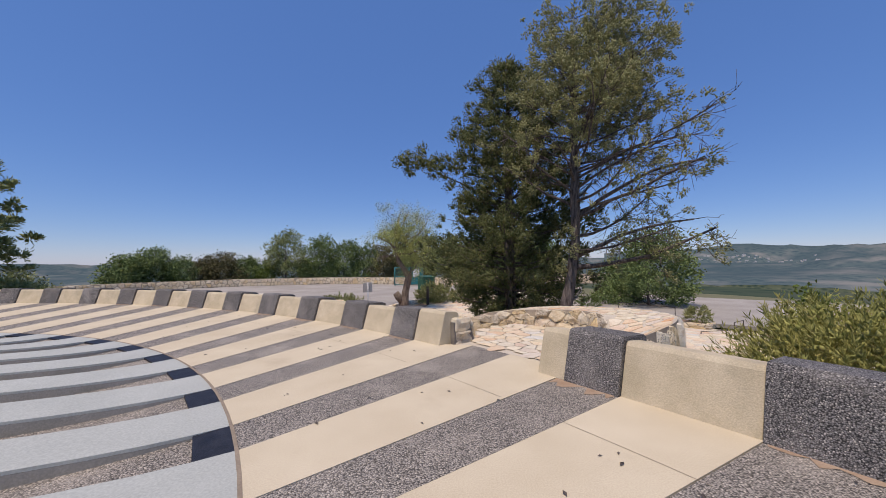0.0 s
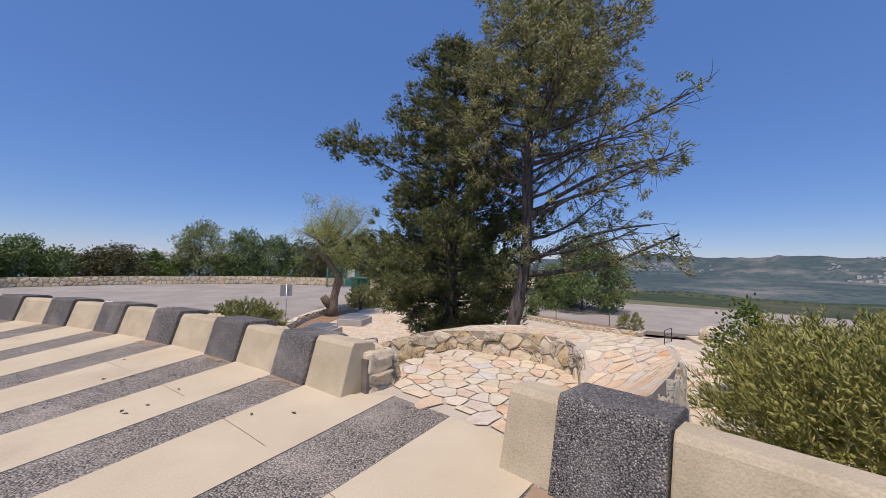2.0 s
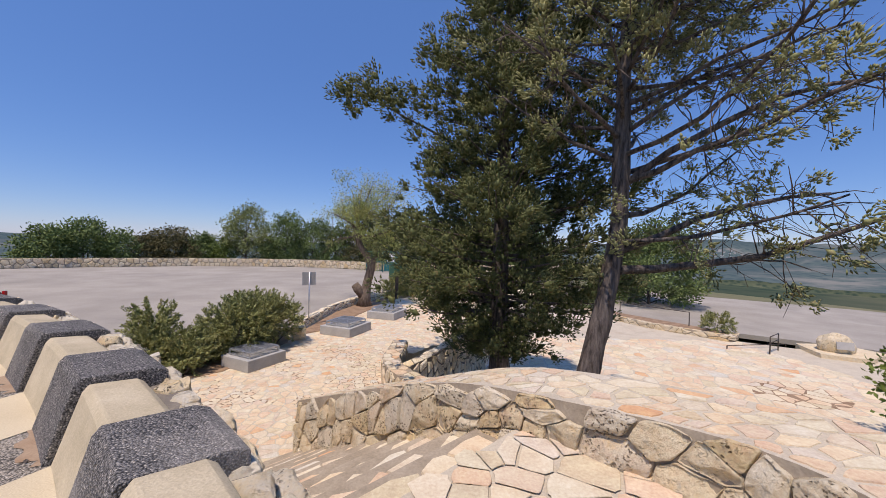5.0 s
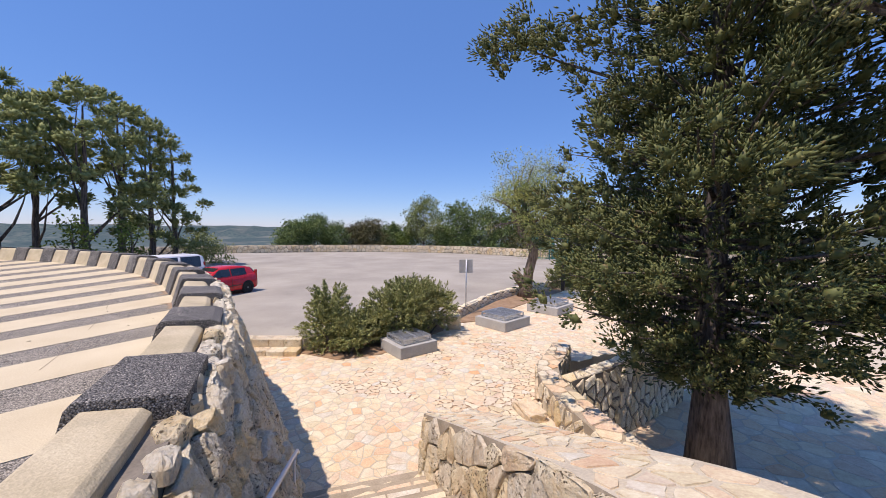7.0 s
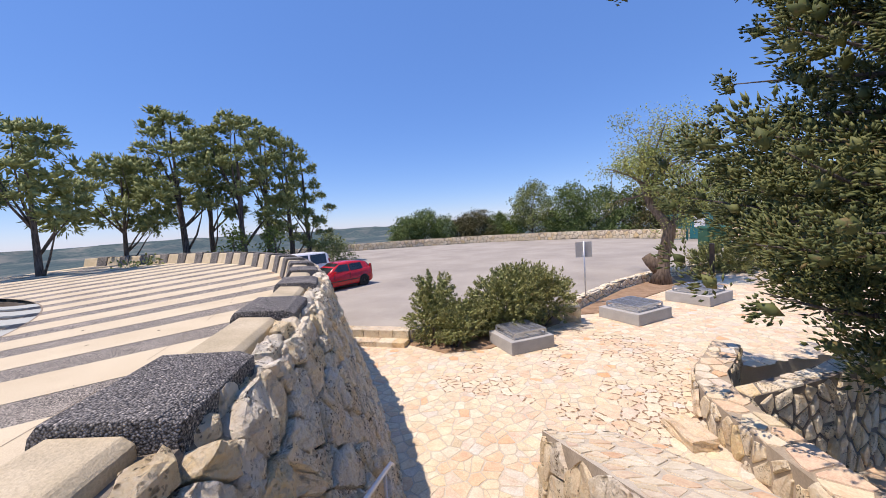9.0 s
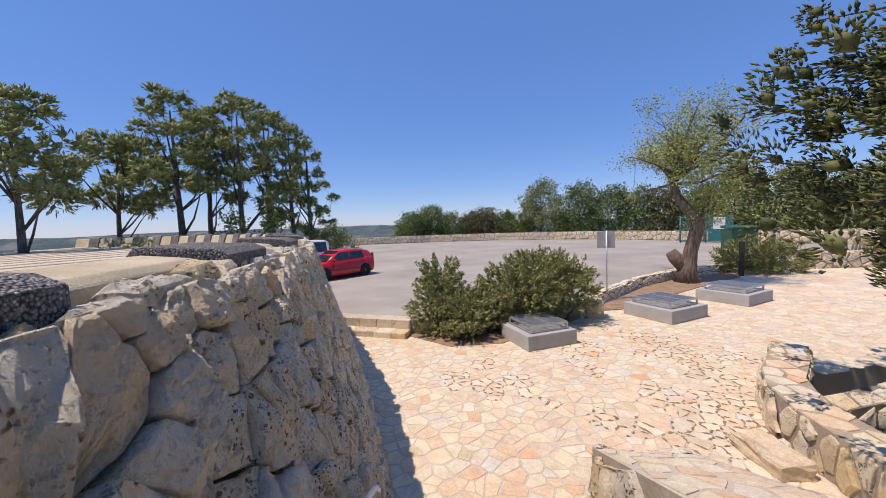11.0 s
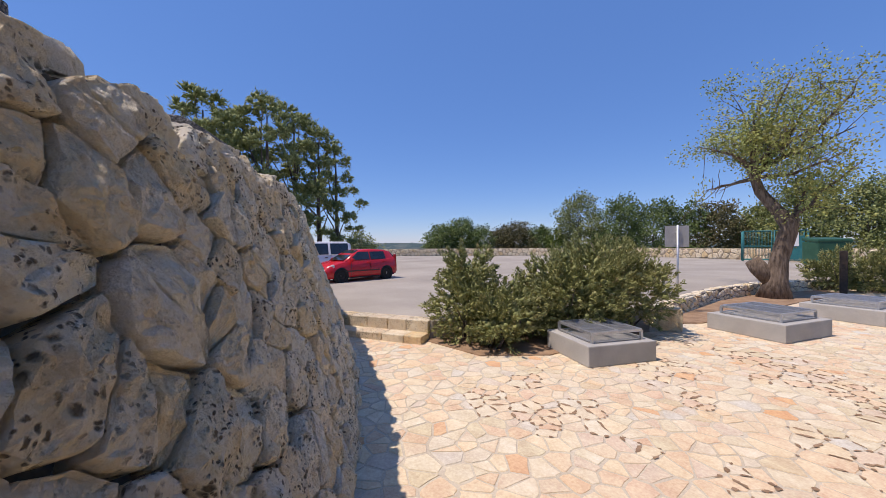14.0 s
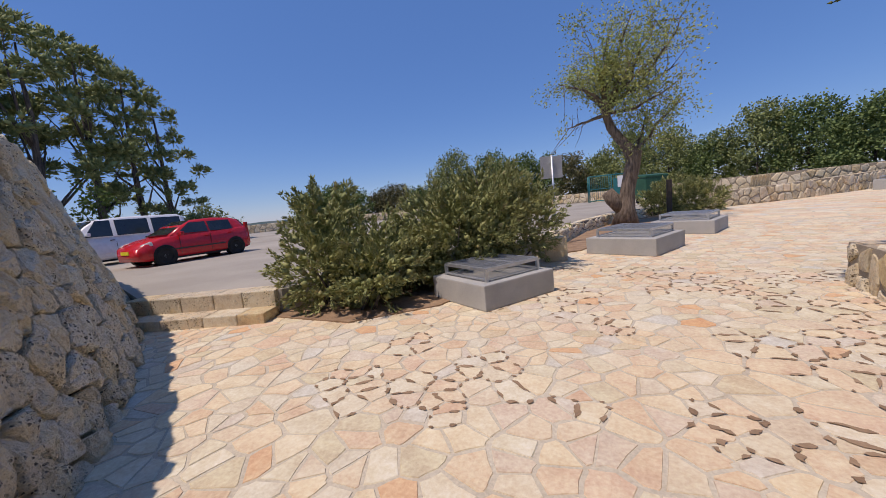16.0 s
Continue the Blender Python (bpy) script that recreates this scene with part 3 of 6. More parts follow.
ridge("backdrop_slope", "wooded slope below the road", 32, 95, 420, lambda az: -22 - 0.25 * abs(az - 40), HILL_MID, 6.0)



def village(name, label, hill, chance, seed):
    """Pale houses strewn over a far hillside, in hamlets."""
    rng = random.Random(seed)
    verts, faces = [], []
    for p in hill.data.polygons:
        c = p.center
        if c.z < -75 or noise.noise(Vector((c.x * 0.0022, c.y * 0.0022, seed))) < 0.12:
            continue
        for _ in range(chance):
            a, b, d = (hill.data.vertices[i].co for i in rng.sample(list(p.vertices), 3))
            u, v = rng.random(), rng.random()
            q = a + (b - a) * u * (1 - v) + (d - a) * v * (1 - u)
            w, h, t = rng.uniform(5, 12), rng.uniform(4, 9), rng.uniform(0, 3.1)
            n = len(verts)
            for z in (-6, h):
                for k in range(4):
                    verts.append((q.x + w * math.cos(t + 1.57 * k), q.y + w * math.sin(t + 1.57 * k), q.z + z))
            faces += [(n + 4, n + 5, n + 6, n + 7)] + [(n + k, n + (k + 1) % 4, n + 4 + (k + 1) % 4, n + 4 + k) for k in range(4)]
    tagged(obj(name, verts, faces, HOUSE_WHITE), label, "village", kind="stuff")


village("far_village", "pale houses of a far village on the ridge", far_ridge, 3, 2)
village("far_village", "pale houses of a hamlet on the hillside", far_hill, 3, 5)


# ---- car park ----
def sheet(name, pts, z, material, label, category, thick=0.3):
    n = len(pts)
    verts = [(x, y, z) for x, y in pts] + [(x, y, z - thick) for x, y in pts]
    faces = [tuple(range(n)), tuple(reversed(range(n, 2 * n)))] + [(k, k + n, (k + 1) % n + n, (k + 1) % n) for k in range(n)]
    bm = bmesh.new()
    vs = [bm.verts.new(v) for v in verts]
    for f in faces:
        bm.faces.new([vs[i] for i in f])
    return tagged(part(name, bm, material), label, category, kind="structure")


LOT_EDGE = [(-9.95, 14.55), (-7.75, 15.55), (-5.0, 20.6), (-4.9, 22.2), (-4.55, 26.0), (-3.6, 29.6), (-1.9, 33.0), (1.5, 36.5), (7, 42), (10, 47), (9, 52), (-6.9, 54.0), (-14, 56.5), (-22, 56), (-30, 53.5), (-38, 48), (-46, 40), (-50, 30), (-48, 18), (-40, 13), (-30, 12.5), (-22, 15.4), (-14, 15.6)]
sheet("road", LOT_EDGE, LOT_Z, ASPHALT, "sun-bleached grey asphalt car park with faint tar seams", "car park", 0.8)

# ---- plaza slab and lower square ----
PLAZA = [(-9.9, 14.05), (-7.9, 15.2), (-5.0, 20.5), (-4.7, 22.2), (-4.4, 26.0), (-3.4, 29.5), (-1.7, 32.8), (1.6, 36.2), (9, 43), (16, 52), (20, 50), (9.0, 32.0), (3.4, 22.0), (0.15, 18.2), (-0.1, 15.6), (0.6, 14.3), (1.2, 13.3), (2.2, 11.8), (0.6, 10.2), (-4.2, 10.4), (-8.0, 12.0)]
plaza = sheet("floor_plaza", PLAZA, PLAZA_Z - 0.003, MORTAR, "crazy-paved limestone plaza with pale mortar joints", "paving", 0.8)
LOWER = [(-0.2, 15.0), (0.2, 18.4), (3.0, 24.5), (9, 34), (14, 34), (19.2, 26.2), (27, 21), (33, 12), (33, -10), (6, -10), (3.0, 3.0), (2.0, 8.0), (0.5, 13.0)]
lower = sheet("floor_lower_square", LOWER, LOWER_Z, MORTAR, "pale limestone-paved lower square under the trees", "paving", 0.8)


# ---- amphitheatre terrace ----
def strip(name, i0, f0, i1, f1, z, material, parent, steps=1, thick=0.12):
    """A radial slab between two rays of the fan, from inner edge to the parapet's foot."""
    rays = []
    for k in range(steps + 1):
        t = k / steps
        u = i0 + f0 + (i1 + f1 - i0 - f0) * t
        rays.append((ring(out_of(u), R_OUT + (0.45 if -1.4 < u < -0.38 else 0.05), z), ring(in_of(u), R_IN, z, C_IN)))
    verts, faces = [], []
    for a, b in rays:
        for j in range(7):
            p = b.lerp(a, j / 6)
            verts += [p, p - Vector((0, 0, thick))]
    for k in range(steps):
        for j in range(6):
            q = k * 14 + j * 2
            faces += [(q, q + 2, q + 16, q + 14), (q + 1, q + 15, q + 17, q + 3)]
    for k in (0, steps):
        for j in range(6):
            q = k * 14 + j * 2
            faces.append((q, q + 1, q + 3, q + 2))
    bm = bmesh.new()
    vs = [bm.verts.new(v) for v in verts]
    for f in faces:
        bm.faces.new([vs[i] for i in f])
    return part(name, bm, material, parent)


DARK_OUT, DARK_IN = 1.75 / 4.17, 2.65 / 6.35


def out_of(u):
    i = math.floor(u)
    return out_angle(i) + (out_angle(i + 1) - out_angle(i)) * frac_map(u - i, DARK_OUT)


def in_of(u):
    return in_angle(math.floor(u)) + 6.35 * frac_map(u - math.floor(u), DARK_IN)


def frac_map(f, dark):
    """First 0.4 of each bay is the dark stripe."""
    return f / 0.4 * dark if f < 0.4 else dark + (f - 0.4) / 0.6 * (1 - dark)


I0, I1 = -6, 19
terrace = sheet("floor_terrace", [tuple(ring(out_of(I0 + k * 0.25), R_OUT + 0.3)[:2]) for k in range((I1 - I0) * 4 + 1)] + [tuple(ring(in_of(I1 - k * 0.25), R_IN, 0, C_IN)[:2]) for k in range((I1 - I0) * 4 + 1)], -0.10, JOINT, "terrace of tan concrete slabs with radial aggregate stripes", "terrace", 0.5)
for i in range(I0, I1):
    strip("aggregate_stripe", i, 0.0, i, 0.395, -0.004, AGGREGATE_FLOOR, terrace)
    strip("concrete_slab", i, 0.4, i, 0.995, 0.0, CONCRETE, terrace, 2)
# saw joints across the light slabs and the joint along the inner edge
for i in range(-4, 8):
    a, b = out_of(i + 0.4), out_of(i + 0.995)
    bm = bmesh.new()
    rim = [ring(a + (b - a) * k / 4, R_OUT - 1.05, 0.002) for k in range(5)] + [ring(b + (a - b) * k / 4, R_OUT - 1.042, 0.002) for k in range(5)]
    bm.faces.new([bm.verts.new(v) for v in rim])
    part("saw_joint", bm, JOINT, terrace)
verts, faces = [], []
for k in range(81):
    u = I0 + (I1 - I0) * k / 80
    verts += [ring(in_of(u), R_IN - 0.015, 0.003, C_IN), ring(in_of(u), R_IN + 0.015, 0.003, C_IN)]
faces = [(2 * k, 2 * k + 1, 2 * k + 3, 2 * k + 2) for k in range(80)]
obj("edge_joint", verts, faces, JOINT, terrace)
# rust stains at the foot of the dark blocks
for i in range(-3, 8):
    if i == -1:
        continue
    rng = random.Random(i + 50)
    bm = bmesh.new()
    c = [ring(out_of(i + 0.01), R_OUT - 0.02, 0.0015), ring(out_of(i + 0.39), R_OUT - 0.02, 0.0015)]
    c += [ring(out_of(i + 0.38 - 0.035 * k), R_OUT - rng.uniform(0.05, 0.16) - (0.12 if rng.random() < 0.2 else 0), 0.0015) for k in range(11)]
    bm.faces.new([bm.verts.new(v) for v in c])
    part("rust_stain", bm, RUST, terrace)

# dry leaves and grit scattered on the terrace
rng = random.Random(9)
lv, lf = [], []
for k in range(240):
    p = ring(rng.uniform(24, 62), R_OUT - rng.uniform(0.1, 7.5) ** 1.0, 0.006)
    if math.hypot(p.x - C_IN.x, p.y - C_IN.y) < R_IN + 0.1:
        continue
    r, a = rng.uniform(0.008, 0.032), rng.uniform(0, 6.28)
    n = len(lv)
    for j, q in enumerate((1.6, 0.5, 1.3, 0.6)):
        lv.append((p.x + r * q * math.cos(a + 1.57 * j), p.y + r * q * math.sin(a + 1.57 * j), 0.005 + 0.006 * (j % 2)))
    lf.append((n, n + 1, n + 2, n + 3))
tagged(obj("dry_leaf_litter", lv, lf, BARK, terrace), kind="stuff")

# ---- sunken seating below the terrace ----
seating_bed = sheet("floor_seating_bed", [tuple(ring(a, R_IN - 0.02, 0, C_IN)[:2]) for a in range(0, 360, 6)], -1.3, GREY_SIDE, "grey concrete bed below the seating bands", "seating", 0.2)


def band_line(u, n=14):
    """A seating band's line: from the inner edge, bending round to the stage."""
    p = ring(in_of(u), R_IN, 0.0, C_IN)
    q = ring(out_of(u), R_OUT, 0.0)
    d = (p - q).normalized()
    end = p + Vector((-7.2, -1.9 + 0.12 * u, 0))
    ctrl = p + d * 1.5 + Vector((-0.5, 0, 0))
    return [(1 - t) ** 2 * p + 2 * t * (1 - t) * ctrl + t * t * end for t in [k / (n - 1) for k in range(n)]]


def ribbon(name, la, lb, za, zb, depth, material, parent):
    verts, faces = [], []
    n = len(la)
    for k in range(n):
        z = za + (zb - za) * min(1.0, k / (n - 1) * 1.3)
        for p in (la[k], lb[k]):
            verts += [(p.x, p.y, z), (p.x, p.y, z - depth)]
    for k in range(n - 1):
        a = 4 * k
        faces += [(a, a + 2, a + 6, a + 4), (a, a + 4, a + 5, a + 1), (a + 2, a + 3, a + 7, a + 6)]
    faces += [(0, 1, 3, 2), (4 * n - 4, 4 * n - 2, 4 * n - 1, 4 * n - 3)]
    bm = bmesh.new()
    vs = [bm.verts.new(v) for v in verts]
    for f in faces:
        bm.faces.new([vs[i] for i in f])
    return part(name, bm, material, parent)


for i in range(-4, 9):
    band = thing("seating_band", "curved seating band painted pale grey-green", "seating", group="seating bands")
    la, lb = band_line(i + 0.4), band_line(i + 1.0)
    top = ribbon("seat_top", la, lb, 0.0, -0.02, 0.03, PALE_PAINT, band)
    ribbon("riser", [p + Vector((0, 0, 0)) for p in la], lb, -0.032, -0.052, 0.75, GREY_SIDE, band)
    la2, lb2 = band_line(i + 0.0), band_line(i + 0.4)
    trough = thing("aggregate_ramp", "sloping exposed-aggregate strip between seating bands", "seating", group="aggregate ramps")
    ribbon("ramp_top", la2, lb2, -0.01, -0.34, 0.05, AGGREGATE_FLOOR, trough)
    ribbon("grit_tile", [la2[0].lerp(la2[1], t) for t in (0.0, 0.5, 0.98)], [lb2[0].lerp(lb2[1], t) for t in (0.0, 0.5, 0.98)], 0.001, -0.012, 0.03, BLACK_TILE, trough)

# ---- parapet blocks ----
def parapet_block(i, f0, f1, dark, label):
    """One block of the parapet: sloped inner face, chamfered top; dark ones stand proud."""
    proud = 0.045 if dark else 0.0
    h = (0.62 if i < 0 else 0.56) + (0.02 if dark else -0.03)
    prof = [(-proud, -0.25), (-proud, 0.0), (0.15 - proud, h - 0.05), (0.19 - proud, h), (0.60 if dark else 0.47, h - 0.03), (0.66 + proud * 0.6 if dark else 0.52, h - 0.07), (0.66 + proud * 0.6 if dark else 0.52, -0.25)]
    verts, faces = [], []
    m = len(prof)
    steps = 3
    for k in range(steps + 1):
        a = out_of(i + f0 + (f1 - f0) * k / steps)
        for r, z in prof:
            verts.append(ring(a, R_OUT + r, z))
    for k in range(steps):
        for j in range(m):
            a, b = k * m + j, k * m + (j + 1) % m
            faces.append((a, b, b + m, a + m))
    faces += [tuple(range(m)), tuple(reversed(range(steps * m, steps * m + m)))]
    bm = bmesh.new()
    vs = [bm.verts.new(v) for v in verts]
    for f in faces:
        bm.faces.new([vs[q] for q in f])
    bmesh.ops.recalc_face_normals(bm, faces=bm.faces)
    sharp = [e for e in bm.edges if len(e.link_faces) == 2 and e.calc_face_angle(0) > 0.5]
    bmesh.ops.bevel(bm, geom=sharp, offset=0.014, segments=2, affect="EDGES", profile=0.6)
    ob = part("parapet_block", bm, AGGREGATE if dark else PARAPET)
    return tagged(ob, label, "parapet block", "dark parapet blocks" if dark else "light parapet blocks")


for i in range(-6, 19):
    if i not in (-1,):
        parapet_block(i, 0.0, 0.335 if i == -2 else 0.4, True, "dark exposed-aggregate parapet block standing proud of its neighbours")
    if i not in (-1, -2):
        parapet_block(i, 0.405, 0.995, False, "weathered tan concrete parapet block with sloped face")
# short end blocks at the gap for the stairs
parapet_block(-2, 0.34, 0.55, False, "short tan concrete end block beside the stair opening")
parapet_block(-1, 0.62, 0.995, False, "tan concrete end block with grooved edge beside the stairs")

# ---- battered retaining wall of rough limestone ----
A0, A1 = 42.6, 92.0
ARC = math.pi / 180 * 27.0


def wall_point(u, v, h):
    """u: metres along the wall, v: metres up from the plaza, h: out of the face."""
    z = PLAZA_Z - 0.1 + v
    t = v / (WALL_TOP - PLAZA_Z + 0.1)
    bulge = 0.05 * noise.noise(Vector((u * 0.5, v * 0.6, 0)))
    return ring(A0 + u / ARC, R_BASE + (R_TOP - R_BASE) * t + h + bulge, z + h * 0.3)


LEN, HIGH = (A1 - A0) * ARC, WALL_TOP - PLAZA_Z + 0.1
verts, faces = [], []
NU, NV = 60, 6
for k in range(NU + 1):
    for j in range(NV + 1):
        verts.append(wall_point(LEN * k / NU, HIGH * j / NV, -0.05))
    verts.append(ring(A0 + LEN * k / NU / ARC, R_OUT + 0.3, WALL_TOP - 0.04))
    verts.append(ring(A0 + LEN * k / NU / ARC, R_OUT + 0.3, PLAZA_Z - 0.1))
S = NV + 3
for k in range(NU):
    for j in range(S - 1):
        a = k * S + j
        faces.append((a, a + S, a + S + 1, a + 1))
for k in (0, NU):
    faces.append(tuple(k * S + j for j in range(S)))
bm = bmesh.new()
vs = [bm.verts.new(v) for v in verts]
for f in faces:
    bm.faces.new([vs[q] for q in f])
wall_ret = tagged(part("wall_retaining", bm, WALL_MORTAR), "battered retaining wall of rough weathered limestone boulders", "stone wall", kind="structure")

# ---- stairs ----
STAIR_A = Vector((0.72, 7.55))
STAIR_D = Vector((-0.655, 0.756)).normalized()
STAIR_N = Vector((STAIR_D.y, -STAIR_D.x))
STEPS, RISE, RUN = 13, 2.39 / 13, 0.385
stairs = thing("stairs", "limestone crazy-paved stairs down beside the retaining wall", "stairs", kind="structure")
landing = sheet("floor_landing", [(-0.35, 6.05), (1.35, 4.2), (2.3, 5.0), (3.5, 6.3), (3.3, 7.2), (2.3, 8.3), (1.72, 8.42), (-0.45, 6.53)], -0.02, MORTAR, "crazy-paved limestone landing", "landing", 0.6)


for k in range(STEPS):
    s0, s1 = k * RUN, STEPS * RUN + 0.35
    z = -RISE * (k + 1)
    if k == STEPS - 1:
        break
    pts = []
    for s, w in ((s0, -1.75), (s0, 1.3), (s0 + RUN + 0.08, 1.3), (s0 + RUN + 0.08, -1.75)):
        p = STAIR_A + STAIR_D * s + STAIR_N * w
        pts.append((p.x, p.y))
    bm = bmesh.new()
    lo = [bm.verts.new((x, y, z - 0.5)) for x, y in pts]
    hi = [bm.verts.new((x, y, z - 0.01)) for x, y in pts]
    bm.faces.new(hi)
    bm.faces.new(list(reversed(lo)))
    for a in range(4):
        bm.faces.new((lo[a], lo[(a + 1) % 4], hi[(a + 1) % 4], hi[a]))
    part("step", bm, CUT_MORTAR, stairs)


# ---- stair side wall: a thick curved wall with a paved top ----
SIDE_IN = [(1.95, 4.95, 0.03), (2.5, 5.55, 0.05), (3.0, 6.4, 0.40), (2.85, 7.2, 0.45), (1.95, 8.1, 0.36), (1.1, 9.0, 0.16), (0.2, 9.97, -0.29), (-0.68, 10.92, -0.80), (-1.53, 11.82, -1.29)]
SIDE_OUT = [(2.75, 4.8, 0.40), (3.8, 5.6, 0.48), (4.25, 6.5, 0.48), (3.85, 7.55, 0.45), (2.7, 8.7, 0.36), (1.9, 9.6, 0.13), (0.95, 10.5, -0.34), (0.0, 11.42, -0.82), (-0.85, 12.3, -1.31)]


def along(line, t):
    """A point on a polyline, t from 0 to 1, smoothed."""
    n = len(line) - 1
    k = min(n - 1, int(t * n))
    f = t * n - k
    p = [Vector(line[max(0, min(n, k + o))]) for o in (-1, 0, 1, 2)]
    return 0.5 * (2 * p[1] + (p[2] - p[0]) * f + (2 * p[0] - 5 * p[1] + 4 * p[2] - p[3]) * f * f + (3 * p[1] - p[0] - 3 * p[2] + p[3]) * f ** 3)


def side_floor(t):
    """Level at the foot of the inner face."""
    p = along(SIDE_IN, t)
    s = (Vector((p.x, p.y)) - STAIR_A).dot(STAIR_D)
    return max(PLAZA_Z, min(0.0, -s / RUN * RISE)) - 0.25


verts, faces = [], []
NS = 48
for k in range(NS + 1):
    t = k / NS
    a, b = along(SIDE_IN, t), along(SIDE_OUT, t)
    n = (a - b)
    n.z = 0
    n.normalize()
    za = side_floor(t)
    verts += [a + n * 0.06 + Vector((0, 0, za - a.z)), a - Vector((0, 0, 0.014)), b - Vector((0, 0, 0.014)), b - n * 0.2 + Vector((0, 0, LOWER_Z - 0.2 - b.z))]
for k in range(NS):
    for j in range(3):
        q = k * 4 + j
        faces.append((q, q + 4, q + 5, q + 1))
faces += [(0, 1, 2, 3), (NS * 4 + 3, NS * 4 + 2, NS * 4 + 1, NS * 4)]
bm = bmesh.new()
vs = [bm.verts.new(v) for v in verts]
for f in faces:
    bm.faces.new([vs[q] for q in f])
bm.faces.ensure_lookup_table()
for k in range(NS):
    bm.faces[k * 3 + 1].material_index = 1
side_wall = tagged(part("wall_stair_side", bm, CUT_MORTAR), "thick curved yellow limestone wall with paved top beside the stairs", "stone wall", kind="structure")
side_wall.data.materials.append(MORTAR)


# ---- low wall along the plaza's sunken edge ----
def stone_wall(name, line, width, z0, z1, label, seed, size=0.3, mortar=CUT_MORTAR, stone=CUT_STONE, near=False, lean=0.0, both=True, height=0.035):
    """A free-standing stone wall along a plan line, stones on its faces, ends and top."""
    pts = [Vector(p) for p in line]
    lens = [0.0]
    for a, b in zip(pts, pts[1:]):
        lens.append(lens[-1] + (b - a).length)
    total = lens[-1]

    def at(s):
        s = max(0.0, min(total, s))
        for k in range(len(pts) - 1):
            if s <= lens[k + 1] or k == len(pts) - 2:
                f = (s - lens[k]) / (lens[k + 1] - lens[k])
                d = (pts[k + 1] - pts[k]).normalized()
                return pts[k].lerp(pts[k + 1], f), Vector((d.y, -d.x))

    def zt(s):
        f = s / total
        return z1[0] + (z1[1] - z1[0]) * f if isinstance(z1, tuple) else z1

    half = width / 2
    bm = bmesh.new()
    rows = []
    n = max(8, int(total / 0.6))
    for k in range(n + 1):
        p, q = at(total * k / n)
        z = zt(total * k / n)
        rows.append([bm.verts.new((*(p + q * (half - 0.02)), z0)), bm.verts.new((*(p + q * (half - 0.02)), z - 0.02)), bm.verts.new((*(p - q * (half - 0.02)), z - 0.02)), bm.verts.new((*(p - q * (half - 0.02)), z0))])
    for a, b in zip(rows, rows[1:]):
        for j in range(4):
            bm.faces.new((a[j], b[j], b[(j + 1) % 4], a[(j + 1) % 4]))
    bm.faces.new(rows[0])
    bm.faces.new(list(reversed(rows[-1])))
    wall = tagged(part(name, bm, mortar), label, "stone wall", kind="structure")
    rng = random.Random(seed)
    for sign in ((1, -1) if both else (1,)):
        def face(u, v, h, sign=sign):
            p, q = at(u)
            f = zt(u) - z0
            return Vector((*(p + q * sign * (half - 0.015 + h)), z0 + v / 1.0 * f))
        cells = voronoi(0, 0, total, 1.0, size, size / max(0.3, (zt(total / 2) - z0)), rng)
        lay(cells, face, lambda u, v: near, wall, stone, 0.02, height, seed + sign, "stone", 0.8, 2, flip=sign < 0)
    cells = voronoi(0, -half, total, half, size * 1.2, width / max(1, round(width / 0.35)), rng)
    lay(cells, lambda u, v, h: Vector((*(at(u)[0] + at(u)[1] * v), zt(u) - 0.018 + h)), lambda u, v: near, wall, FLAG if near else stone, 0.022, 0.03, seed + 7, "coping_stone", 0.4, 1, flip=True)
    for s in (0.0, total):
        p, q = at(s)
        d = Vector((q.y, -q.x)) * (1 if s == 0.0 else -1)
        d = Vector((-q.y, q.x)) * (-1 if s > 0 else 1)
        cells = voronoi(-half, z0, half, zt(s), size, size, rng)
        lay(cells, lambda u, v, h: Vector((*(p + q * u - d * (h - 0.02) * 1.0), v)), lambda u, v: near, wall, stone, 0.02, height, seed + 9, "end_stone", 0.8, 2)
    return wall


stone_wall("wall_low", [(-0.05, 18.2), (-0.1, 17.2), (-0.22, 16.2), (-0.05, 15.3), (0.45, 14.5), (0.95, 13.75), (1.55, 12.9), (2.2, 12.0)], 0.56, LOWER_Z - 0.1, (-1.85, -1.75), "low yellow limestone wall with crazy-paved top at the plaza edge", 301, 0.34, near=True)
stone_wall("wall_gatehouse", [(0.25, 15.75), (1.3, 16.9), (2.3, 18.4), (3.3, 20.0)], 0.4, LOWER_Z - 0.1, (-1.95, -1.4), "tall grey limestone wall beside the shaded gate", 320, 0.3, WALL_MORTAR, WALL_STONE)
stone_wall("wall_kerb_bed", [(-4.95, 20.8), (-4.85, 22.4), (-4.5, 26.0), (-3.6, 29.4), (-1.9, 32.6)], 0.35, PLAZA_Z - 0.1, (-1.98, -1.92), "low dark limestone wall edging the car park", 340, 0.26, WALL_MORTAR, WALL_STONE)
stone_wall("wall_car_park", [(-50, 30), (-46.5, 40), (-38.5, 48.2), (-30.3, 53.8), (-22, 56.4), (-14, 56.9), (-6.9, 54.4)], 0.5, LOT_Z - 0.1, -0.95, "long low limestone wall along the far side of the car park", 360, 0.55, height=0.05)
stone_wall("wall_far_plaza", [(-6.9, 54.2), (2, 50.5), (9, 50.5), (17, 52.5), (26, 53)], 0.5, LOT_Z - 0.1, (-0.95, -0.6), "low limestone wall behind the bins", 380, 0.55, height=0.05)
stone_wall("wall_plaza_right", [(0.8, 35.4), (5.0, 38.7), (8.8, 42.7), (15, 50.5)], 0.4, PLAZA_Z - 0.1, (-1.55, -1.2), "low limestone wall rising along the plaza edge", 385, 0.5, height=0.05)

